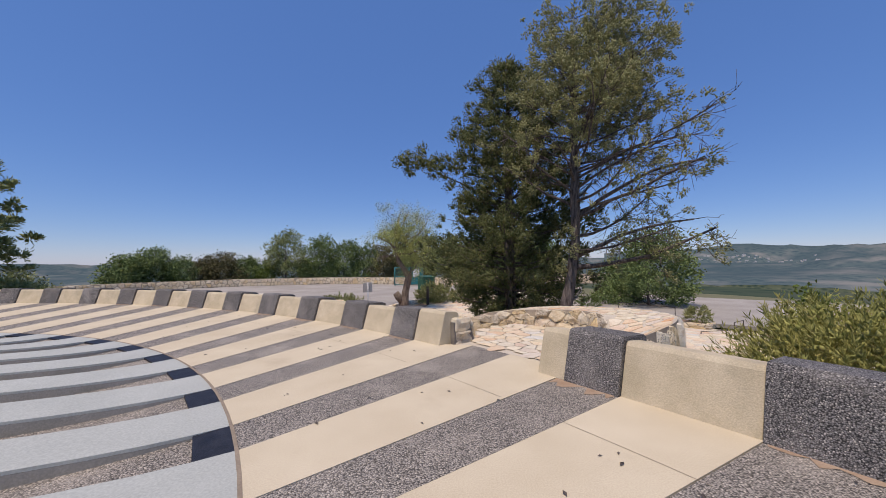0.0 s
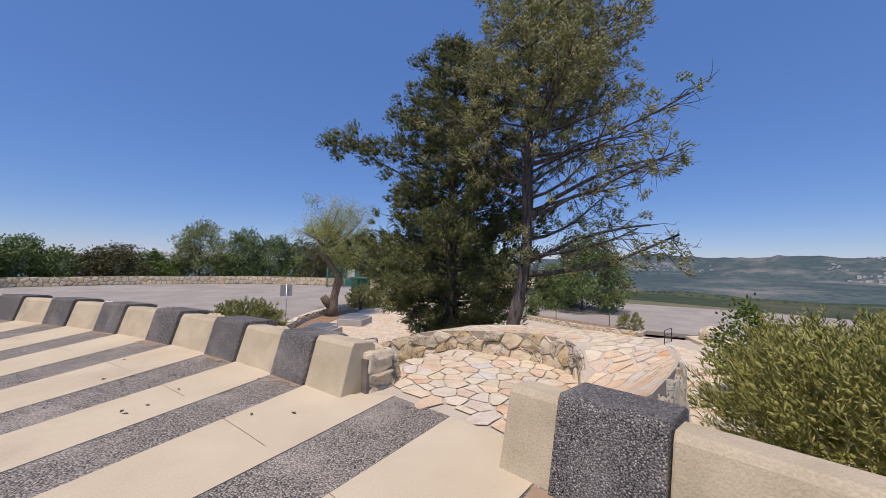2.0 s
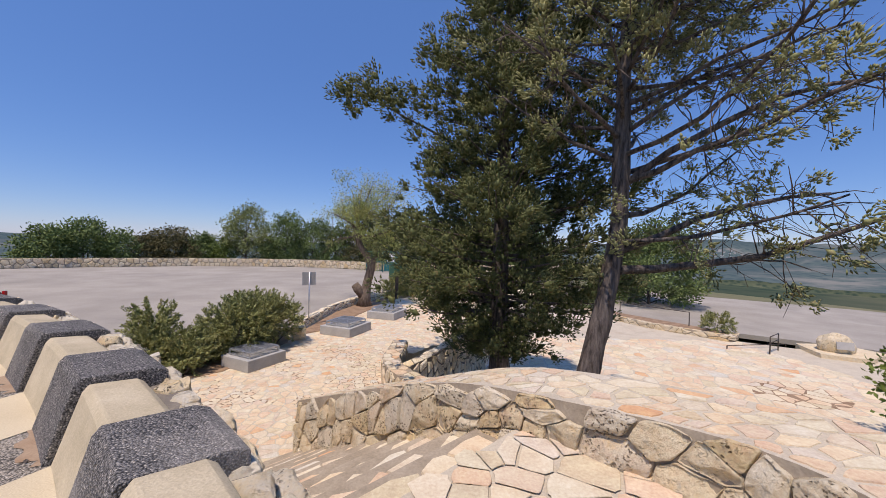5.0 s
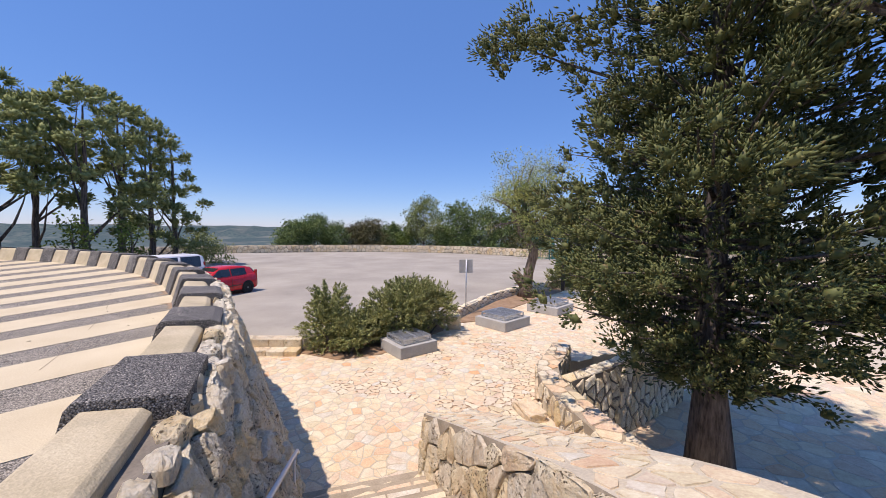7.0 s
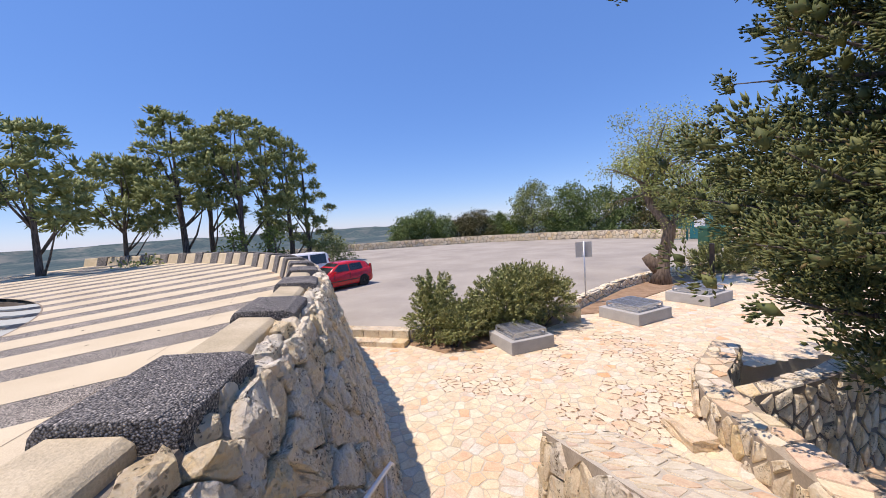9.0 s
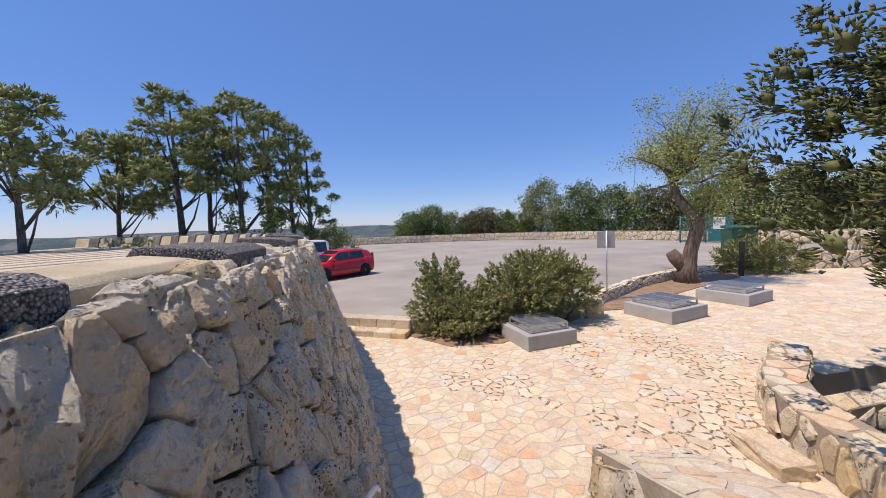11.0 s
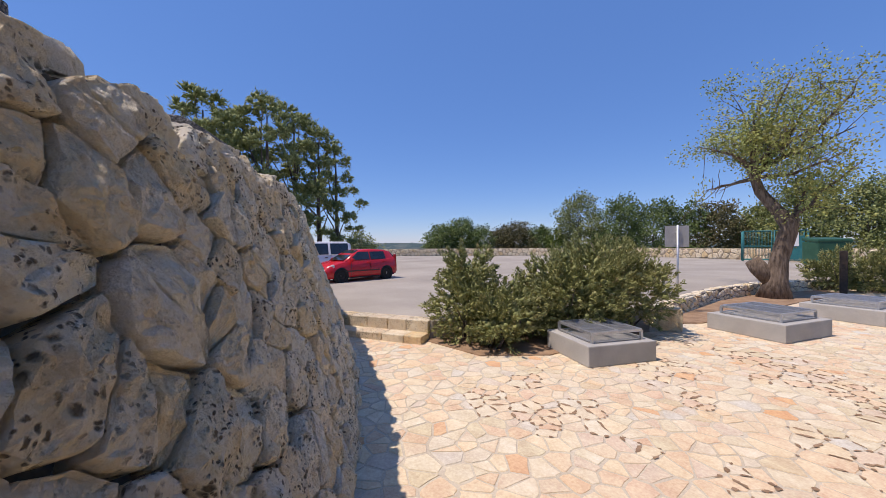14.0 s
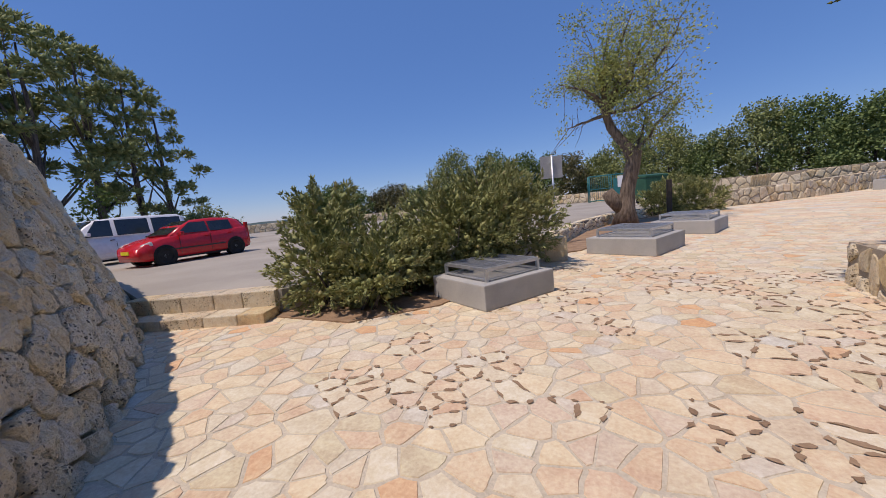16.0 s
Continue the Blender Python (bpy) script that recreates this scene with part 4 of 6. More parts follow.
# ---- two steps up to the car park ----
def kerb_step(a, b, depth, z, h, label):
    a, b = Vector(a), Vector(b)
    d = (b - a).normalized()
    n = Vector((-d.y, d.x))
    step = thing("kerb_step", label, "step", group="steps to the car park")
    L = (b - a).length
    k = 5
    rng = random.Random(int(z * 1000))
    cuts = [0] + sorted(L * (j + rng.uniform(-0.25, 0.25)) / k for j in range(1, k)) + [L]
    for s0, s1 in zip(cuts, cuts[1:]):
        c = a + d * (s0 + s1) / 2 + n * depth / 2
        m = Matrix.Translation((c.x, c.y, z - h / 2)) @ Matrix.Rotation(math.atan2(d.y, d.x), 4, "Z")
        part("kerb_stone", box_bm((s1 - s0 - 0.012, depth, h), m, 0.018), CUT_STONE, step)
    return step


kerb_step((-10.0, 13.95), (-7.55, 15.05), 0.42, PLAZA_Z + 0.16, 0.30, "worn limestone kerb step at the plaza edge")
kerb_step((-10.1, 14.35), (-7.75, 15.42), 0.45, LOT_Z + 0.015, 0.36, "worn limestone upper step at the car park edge")


# ---- planter boxes with steel grilles ----
def grille_box(m, size, label, feet=True):
    w, d, h = size
    box = thing("planter_box", label, "concrete box", m, "concrete boxes with grilles")
    part("concrete_body", box_bm((w, d, h), pose(0, 0, h / 2), 0.02), BOX_CONCRETE, box)
    grille = part("grille_frame", box_bm((w * 0.72, 0.05, 0.012), pose(0, -d * 0.37, h + 0.16)), GALV, box, "galvanised steel grille on short legs")
    gw, gd, z = w * 0.74, d * 0.76, h + 0.17
    for x, y, sx, sy in ((0, -gd / 2, gw, 0.04), (0, gd / 2, gw, 0.04), (-gw / 2, 0, 0.04, gd), (gw / 2, 0, 0.04, gd)):
        part("rail", box_bm((sx, sy, 0.05), pose(x, y, z), 0.004), GALV, grille)
        part("lower_rail", box_bm((sx, sy * 0.6 if sy < sx else sy, 0.02), pose(x, y, h + 0.03)), GALV, grille)
    for x in (-gw / 2, gw / 2):
        for y in (-gd / 2, gd / 2):
            part("leg", box_bm((0.045, 0.045, 0.17), pose(x, y, h + 0.085)), GALV, grille)
    nb = 30
    bm = bmesh.new()
    for k in range(1, nb):
        box_bm((0.006, gd, 0.03), pose(-gw / 2 + gw * k / nb, 0, z + 0.008), 0, bm)
    for k in range(1, 9):
        box_bm((gw, 0.008, 0.03), pose(0, -gd / 2 + gd * k / 9, z + 0.008), 0, bm)
    part("grating", bm, GALV, grille)
    part("cross_bar", box_bm((0.05, gd, 0.03), pose(0, 0, z + 0.02)), GALV, grille)
    return box


def corner_box(corner, along_x, w, d, h, label):
    """A box whose front corner stands at corner, its width to the right along along_x."""
    c, a = Vector(corner), Vector(along_x).normalized()
    n = Vector((-a.y, a.x))
    mid = c + a * w / 2 + n * d / 2
    return grille_box(Matrix.Translation((mid.x, mid.y, PLAZA_Z)) @ Matrix.Rotation(math.atan2(a.y, a.x), 4, "Z"), (w, d, h), label)


corner_box((-4.49, 16.14), (0.67, 1.22), 1.39, 1.3, 0.36, "grey concrete box topped by a steel grille beside the rosemary")
corner_box((-2.31, 20.34), (0.665, 1.54), 1.68, 1.55, 0.38, "grey concrete box topped by a steel grille near the signpost")
corner_box((-0.75, 23.9), (0.6, 1.6), 1.7, 1.6, 0.38, "grey concrete box topped by a steel grille near the almond tree")


# ---- signpost ----
def sign_post():
    s = thing("signpost", "bare metal back of a square sign on a thin post", "sign", pose(-4.70, 22.45, PLAZA_Z + 0.1, 0, 0, 35))
    rod("post", (0, 0, -0.1), (0, 0, 2.5), 0.03, GALV, s)
    plate = part("plate", box_bm((0.64, 0.012, 0.62), pose(0, 0.05, 2.17), 0.003), SIGN_BACK, s)
    for z in (1.95, 2.3):
        part("clamp", box_bm((0.12, 0.05, 0.04), pose(0, 0.02, z)), GALV, plate)
    return s


sign_post()


# ---- stone pier and rail at the stair head ----
def rubble(name, label, x, y, z, w, d, h, turn, seed, material, rows=2, cols=2):
    """A small pile or pier of rough stones, each a part."""
    t = thing(name, label, "stone pier", pose(x, y, z, 0, 0, turn))
    rng = random.Random(seed)
    for r in range(rows):
        for c in range(cols):
            bm = box_bm((w / cols * 0.98, d, h / rows * 0.98), pose(-w / 2 + w / cols * (c + 0.5), 0, h / rows * (r + 0.5)))
            bmesh.ops.subdivide_edges(bm, edges=bm.edges, cuts=2, use_grid_fill=True)
            for v in bm.verts:
                v.co += Vector([rng.uniform(-1, 1) * 0.025 for _ in range(3)])
            bmesh.ops.bevel(bm, geom=[e for e in bm.edges if e.calc_face_angle(0) > 0.9], offset=0.02, segments=1, affect="EDGES")
            part("pier_stone", bm, material, t)
    return t


rubble("stone_pier", "rough yellow limestone pier at the stair head", 0.13, 6.55, -0.05, 0.42, 0.5, 0.5, 42, 5, CUT_STONE, 2, 1)
rubble("marker_stone", "squared limestone block beside the rosemary", -4.35, 20.1, PLAZA_Z, 0.5, 0.45, 0.55, 25, 6, CUT_STONE, 1, 1)
rubble("slab_stone", "flat limestone slab lying at the foot of the low wall", -0.35, 14.55, PLAZA_Z, 0.75, 0.42, 0.2, -48, 8, CUT_STONE, 1, 1)
rail = thing("handrail", "white painted tubular handrail beside the stairs", "handrail")
tubes("tube", [([(-2.76, 10.47, -1.47), (-2.71, 10.40, -1.39), (-2.5, 10.15, -1.25), (-0.62, 7.95, -0.02), (-0.5, 7.8, 0.02)], [0.024] * 5)], WHITE_METAL, rail)
for p, g in (((-2.5, 10.15, -1.25), 0.95), ((-0.75, 8.1, -0.11), 0.75)):
    rod("bracket", p, (p[0], p[1], p[2] - g), 0.018, WHITE_METAL, rail)


# ---- soil strip under the almond tree and rosemary ----
sheet("floor_soil_bed", [(-4.7, 20.6), (-4.55, 22.4), (-4.25, 26.0), (-3.4, 29.2), (-1.8, 32.2), (-1.2, 31.0), (-2.2, 27.8), (-3.2, 24.0), (-3.9, 21.4)], PLAZA_Z + 0.03, SOIL, "red-brown soil strip beside the low wall", "soil", 0.2)
sheet("floor_soil_shrub", [(-8.1, 15.3), (-6.2, 15.35), (-5.3, 16.3), (-4.6, 19.6), (-4.9, 20.6), (-7.8, 15.7)], PLAZA_Z + 0.02, SOIL, "brown leaf-littered soil under the rosemary", "soil", 0.2)


# ---- far side of the lower square: planters, road, signs ----
ROAD_R = [(8, 36), (14.5, 36.5), (20.5, 28.5), (28, 22.8), (34, 13), (36, -10), (60, -10), (58, 20), (44, 38), (30, 50), (20, 52)]
sheet("road_valley", ROAD_R, LOWER_Z + 0.05, ASPHALT, "pale grey asphalt road along the valley edge", "road", 0.3)
stone_wall("wall_planter", [(14.2, 34.4), (16.6, 29.0), (19.4, 25.6), (20.6, 26.6)], 0.35, LOWER_Z - 0.05, LOWER_Z + 0.38, "low limestone planter wall beside the road", 395, 0.4)
sheet("floor_planter", [(14.4, 34.4), (16.8, 29.2), (19.3, 26.0), (20.4, 26.9), (17.8, 31.0), (15.2, 35.4)], LOWER_Z + 0.3, SOIL, "planted soil bed behind the planter wall", "soil", 0.3)
shrub_spots = [(14.6, 34.8, 1.2, BROAD, "clipped"), (19.7, 27.0, 1.0, ROSEMARY, "rounded")]


def hoop_rail(a, b, h, label, bars=1):
    t = thing("guard_rail", label, "rail")
    a, b = Vector(a), Vector(b)
    for p in (a, b):
        rod("post", p, p + Vector((0, 0, h)), 0.03, DARK_METAL, t)
    for k in range(bars):
        z = h - 0.35 * k
        rod("bar", a + Vector((0, 0, z)), b + Vector((0, 0, z)), 0.025, DARK_METAL, t)
    return t


hoop_rail((16.2, 32.2, LOWER_Z + 0.3), (18.9, 28.4, LOWER_Z + 0.3), 0.95, "dark tubular rail behind the planter wall")
hoop_rail((19.3, 23.1, LOWER_Z), (20.6, 23.9, LOWER_Z), 0.95, "dark tubular stair rail on the square", 2)
hoop_rail((17.8, 24.1, LOWER_Z), (21.8, 24.6, LOWER_Z), 0.18, "low dark edge rail on the square")
for x, y in ((14.6, 41.0), (13.0, 40.6), (11.6, 40.2)):
    t = thing("wooden_fence", "weathered brown wooden post-and-rail fence by the trees", "fence", pose(x, y, LOWER_Z, 0, 0, 15), "wooden fence bays")
    for k in (-0.7, 0.7):
        part("post", box_bm((0.12, 0.12, 1.1), pose(k, 0, 0.55), 0.01), WOOD, t)
    for z in (0.35, 0.65, 0.95):
        part("rail", box_bm((1.6, 0.05, 0.12), pose(0, -0.08, z), 0.008), WOOD, t)
ys = thing("warning_sign", "small yellow warning sign with black marks on a post", "sign", pose(29.4, 50.6, LOWER_Z - 1.3, 0, 0, -30))
rod("post", (0, 0, 0), (0, 0, 2.3), 0.035, GALV, ys)
pl = part("plate", box_bm((1.0, 0.03, 0.95), pose(0, -0.05, 2.3), 0.01), YELLOW, ys)
for x, z, w in ((-0.15, 2.42, 0.3), (0.18, 2.42, 0.16), (0.0, 2.22, 0.5)):
    part("mark", box_bm((w, 0.008, 0.09), pose(x, -0.07, z)), BLACK_INK, pl)
# boulder with plaque
rb = thing("plaque_boulder", "pale limestone boulder with a small plaque", "boulder", pose(23.2, 23.2, LOWER_Z))
bm = bmesh.new()
bmesh.ops.create_icosphere(bm, subdivisions=3, radius=0.8)
for v in bm.verts:
    v.co = Vector((v.co.x * 1.1, v.co.y * 0.8, v.co.z * 0.85 + 0.5)) * (1 + 0.16 * noise.noise(v.co * 1.6))
part("boulder", bm, CUT_STONE, rb)
part("plaque", box_bm((0.7, 0.04, 0.4), pose(-0.35, -0.68, 0.65, -12, 0, -25), 0.01), BOX_CONCRETE, rb)
sheet("floor_boulder_bed", [(21.6, 22.6), (23.2, 21.6), (25.4, 22.6), (25.0, 24.6), (22.4, 24.6)], LOWER_Z + 0.22, CUT_STONE, "raised limestone bed round the boulder", "planter", 0.3)
sheet("floor_soil_patch", [(15.2 + 1.7 * math.cos(a * 0.4), 18.0 + 1.3 * math.sin(a * 0.4)) for a in range(16)], LOWER_Z + 0.006, SOIL, "round bare soil patch in the paving", "soil", 0.1)

# ---- gate and rack in the shade below the stairs ----
gate = thing("metal_gate", "white lattice metal gate beside the stone wall", "gate", pose(3.5, 20.4, LOWER_Z, 0, 0, 55))
for x in (-0.45, 0.45):
    rod("post", (x, 0, 0), (x, 0, 2.0), 0.03, WHITE_METAL, gate)
for z in (0.1, 1.0, 1.98):
    rod("bar", (-0.45, 0, z), (0.45, 0, z), 0.02, WHITE_METAL, gate)
tubes("lattice", [([(-0.45 + 0.1 * k, 0, 0.1), (min(0.45, -0.45 + 0.1 * k + 0.9), 0, 0.1 + min(0.9, 0.9 - 0.1 * k) * 2)], [0.008, 0.008]) for k in range(9)] + [([(0.45 - 0.1 * k, 0, 0.1), (max(-0.45, -0.45 - 0.1 * k), 0, 0.1 + min(0.9, 0.9 - 0.1 * k) * 2)], [0.008, 0.008]) for k in range(9)], WHITE_METAL, gate, sides=4)
rack = thing("slatted_rack", "brown slatted wooden rack beside the gate", "rack", pose(4.0, 19.8, LOWER_Z, 0, 0, 60))
for x in (-0.35, 0.35):
    part("upright", box_bm((0.06, 0.06, 1.5), pose(x, 0, 0.75), 0.006), WOOD, rack)
for k in range(7):
    part("slat", box_bm((0.7, 0.05, 0.07), pose(0, -0.05 - 0.02 * k, 1.45 - 0.18 * k, 20), 0.006), WOOD, rack)

# ---- bins, cage and post beyond the almond tree ----
bn = thing("waste_container", "dark green wheeled waste container by the car park edge", "bin", pose(-1.6, 39.4, LOT_Z, 0, 0, 35) @ Matrix.Diagonal((1.15, 1.15, 1.55, 1)))
part("body", box_bm((1.35, 1.0, 0.85), pose(0, 0, 0.65), 0.05), GREEN_PLASTIC, bn)
part("lid", box_bm((1.4, 1.05, 0.12), pose(0, 0, 1.14, 4), 0.05), GREEN_PLASTIC, bn)
for x in (-0.55, 0.55):
    for y in (-0.38, 0.38):
        rod("castor", (x, y - 0.03, 0.12), (x, y + 0.03, 0.12), 0.12, RUBBER, bn, sides=14)
cage = thing("recycling_cage", "blue-green wire recycling cage with a white notice", "cage", pose(-4.6, 51.6, LOT_Z, 0, 0, 10))
for x in (-2.0, 0.0, 2.0):
    for y in (-0.8, 0.8):
        rod("post", (x, y, 0), (x, y, 2.6), 0.05, GREEN_METAL, cage)
for z in (0.15, 1.3, 2.6):
    for y in (-0.8, 0.8):
        rod("bar", (-2, y, z), (2, y, z), 0.035, GREEN_METAL, cage)
for y in (-0.8, 0.8):
    tubes("mesh_panel", [([(-2 + 0.2 * k, y, 0.15), (-2 + 0.2 * k, y, 2.6)], [0.012, 0.012]) for k in range(21)], GREEN_METAL, cage, sides=4)
part("notice", box_bm((0.9, 0.03, 1.1), pose(1.0, -0.86, 1.85), 0.01), WHITE_METAL, cage, "white notice board")
part("bin_front", box_bm((1.6, 0.05, 2.0), pose(1.0, -0.82, 1.2), 0.01), GREEN_METAL, cage)
dp = thing("timber_post", "dark weathered timber post beside the shrub", "post", pose(-1.2, 31.5, PLAZA_Z))
part("shaft", box_bm((0.22, 0.22, 1.7), pose(0, 0, 0.85), 0.03), DARK_METAL, dp)
bp = thing("slatted_pallet", "cream wooden slatted pallet leaning by the wall", "pallet", pose(3.6, 38.2, PLAZA_Z + 0.8, 15, 0, 30))
for k in range(7):
    part("slat", box_bm((0.11, 0.03, 0.9), pose(-0.5 + 0.16 * k, 0, 0.3), 0.005), CREAM_WOOD, bp)
for z in (0.0, 0.6):
    part("crossbar", box_bm((1.15, 0.04, 0.09), pose(0, 0.035, z), 0.005), CREAM_WOOD, bp)
corner_box((11.0, 41.5), (0.9, 0.9), 2.0, 1.6, 0.6, "grey concrete box standing far along the plaza wall")
corner_box((14.0, 46.0), (0.9, 0.9), 2.0, 1.6, 0.6, "grey concrete box standing far along the plaza wall")


# ---- vehicles ----
def loft(name, stations, material, parent, label="", cap=True, smooth=True):
    """A skin through cross sections: each a list of (x, y, z)."""
    bm = bmesh.new()
    rows = [[bm.verts.new(p) for p in st] for st in stations]
    n = len(rows[0])
    for a, b in zip(rows, rows[1:]):
        for k in range(n):
            try:
                bm.faces.new((a[k], a[(k + 1) % n], b[(k + 1) % n], b[k]))
            except ValueError:
                pass
    if cap:
        bm.faces.new(rows[0])
        bm.faces.new(list(reversed(rows[-1])))
    bmesh.ops.remove_doubles(bm, verts=bm.verts, dist=0.001)
    return part(name, bm, material, parent, label, smooth)


def wheel(parent, x, y, r, side):
    tyre = thing("wheel", "", "")
    tyre.parent = parent
    tyre.matrix_basis = pose(x, y, r, 90, 0, 0)
    bm = bmesh.new()
    prof = [(0.62, -0.085), (0.93, -0.10), (1.0, -0.07), (1.0, 0.07), (0.93, 0.10), (0.62, 0.085)]
    seg = 28
    rows = []
    for k in range(seg):
        a = 2 * math.pi * k / seg
        rows.append([bm.verts.new((math.cos(a) * r * p, math.sin(a) * r * p, z)) for p, z in prof])
    for k in range(seg):
        for j in range(len(prof)):
            a, b = rows[k], rows[(k + 1) % seg]
            bm.faces.new((a[j], a[(j + 1) % 6], b[(j + 1) % 6], b[j]))
    part("tyre", bm, RUBBER, tyre, smooth=True)
    bm = bmesh.new()
    bmesh.ops.create_cone(bm, cap_ends=True, segments=28, radius1=r * 0.63, radius2=r * 0.63, depth=0.10)
    part("rim_well", bm, DARK_METAL, tyre)
    bm = bmesh.new()
    for k in range(14):
        box_bm((r * 0.42, 0.028, 0.02), Matrix.Rotation(2 * math.pi * k / 14, 4, "Z") @ pose(r * 0.37, 0, -side * 0.065), 0, bm)
    bmesh.ops.create_cone(bm, cap_ends=True, segments=16, radius1=r * 0.2, radius2=r * 0.16, depth=0.03, matrix=pose(0, 0, -side * 0.065))
    part("hubcap", bm, GALV, tyre, "silver multi-spoke hubcap")
    return tyre


def car(name, label, m, paint, shape):
    """A car with its nose to +x. shape: (x, sill z, belt z, half width) down the body, and the cabin's outline."""
    c = thing(name, label, "car", m)
    body_st = []
    for x, zb, zt, w in shape["body"]:
        body_st.append([(x, -w * 0.9, zb), (x, -w, zb + 0.12), (x, -w, zb + 0.28), (x, -w * 0.97, zt - 0.05), (x, -w * 0.88, zt), (x, w * 0.88, zt), (x, w * 0.97, zt - 0.05), (x, w, zb + 0.28), (x, w, zb + 0.12), (x, w * 0.9, zb)])
    body = loft("body", body_st, paint, c)
    cab = shape["cabin"]
    st = []
    for x, zt, w, wt in cab:
        belt = shape["belt"]
        st.append([(x, -w, belt), (x, -w * 0.985, belt + 0.02), (x, -wt, zt - 0.06), (x, -wt * 0.9, zt), (x, wt * 0.9, zt), (x, wt, zt - 0.06), (x, w * 0.985, belt + 0.02), (x, w, belt)])
    loft("cabin", st, paint, body)
    # side glass, set proud of the cabin's sides
    for side in (-1, 1):
        for x0, x1, lo0, lo1, hi0, hi1 in shape["glass"]:
            w0, w1 = shape["gw"]
            pts = []
            for x, z in ((x0 + lo0, shape["belt"] + 0.05), (x1 + lo1, shape["belt"] + 0.05), (x1 + hi1, shape["roof"] - 0.11), (x0 + hi0, shape["roof"] - 0.11)):
                f = (z - shape["belt"]) / (shape["roof"] - shape["belt"])
                pts.append((x, side * (w0 + (w1 - w0) * f + 0.016), z))
            bm = bmesh.new()
            a = [bm.verts.new(p) for p in pts]
            b = [bm.verts.new((p[0], p[1] - side * 0.03, p[2])) for p in pts]
            bm.faces.new(a)
            bm.faces.new(list(reversed(b)))
            for k in range(4):
                bm.faces.new((a[k], a[(k + 1) % 4], b[(k + 1) % 4], b[k]))
            part("side_window", bm, DARK_GLASS, body, "tinted side window")
        for x, z in shape["handles"]:
            part("door_handle", box_bm((0.16, 0.03, 0.035), pose(x, side * (shape["hw"] + 0.0), z), 0.01), shape["trim"], body)
        for x in shape["seams"]:
            part("door_seam", box_bm((0.012, 0.012, 0.62), pose(x, side * (shape["hw"] - 0.002), 0.62)), DARK_METAL, body)
        part("rub_strip", box_bm((1.9, 0.02, 0.05), pose(0.1, side * (shape["hw"] + 0.0), 0.50), 0.006), shape["strip"], body)
        # black strip added in place of the shade under the sill
        part("sill_shadow_strip", box_bm((2.0, 0.03, 0.06), pose(0, side * (shape["hw"] - 0.06), 0.2)), RUBBER, body)
        mx, mz = shape["mirror"]
        part("door_mirror", box_bm((0.12, 0.2, 0.13), pose(mx, side * (shape["hw"] + 0.08), mz), 0.035), paint, body)
        hx, hz = shape["lamp"]
        part("headlight", box_bm((0.34, 0.28, 0.15), pose(hx, side * (shape["hw"] - 0.21), hz, 0, 18, -side * 28), 0.05), LAMP_GLASS, body)
        tx, tz, th = shape["tail"]
        part("tail_light", box_bm((0.12, 0.12, th), pose(tx, side * (shape["hw"] - 0.12), tz, 0, 0, 0), 0.03), TAIL_RED, body)
        for x in shape["axles"]:
            bm = bmesh.new()
            bmesh.ops.create_cone(bm, cap_ends=True, segments=28, radius1=shape["r"] * 1.17, radius2=shape["r"] * 1.17, depth=0.22, matrix=pose(x, side * (shape["hw"] - 0.105), shape["r"] + 0.01, 90))
            part("wheel_arch", bm, RUBBER, body)
    for fx, fz, bx, bz, w in shape["screens"]:
        d = Vector((bx - fx, 0, bz - fz))
        bm = bmesh.new()
        n = Vector((-d.z, 0, d.x)).normalized() * 0.02
        n = n if n.z > 0 else -n
        pts = [Vector((fx, -w, fz)) + n, Vector((fx, w, fz)) + n, Vector((bx, w * 0.86, bz)) + n, Vector((bx, -w * 0.86, bz)) + n]
        a = [bm.verts.new(p) for p in pts]
        b = [bm.verts.new(p - n * 1.6) for p in pts]
        bm.faces.new(a)
        bm.faces.new(list(reversed(b)))
        for k in range(4):
            bm.faces.new((a[k], a[(k + 1) % 4], b[(k + 1) % 4], b[k]))
        part("windscreen", bm, DARK_GLASS, body)
    gx, gz = shape["grille"]
    part("grille", box_bm((0.06, 0.9, 0.16), pose(gx, 0, gz), 0.02), RUBBER, body)
    part("number_plate", box_bm((0.02, 0.5, 0.11), pose(gx + 0.05, 0, gz + 0.1)), YELLOW, body)
    for x in shape["axles"]:
        for side in (-1, 1):
            wheel(c, x, side * (shape["hw"] - 0.075), shape["r"], side)
    return c


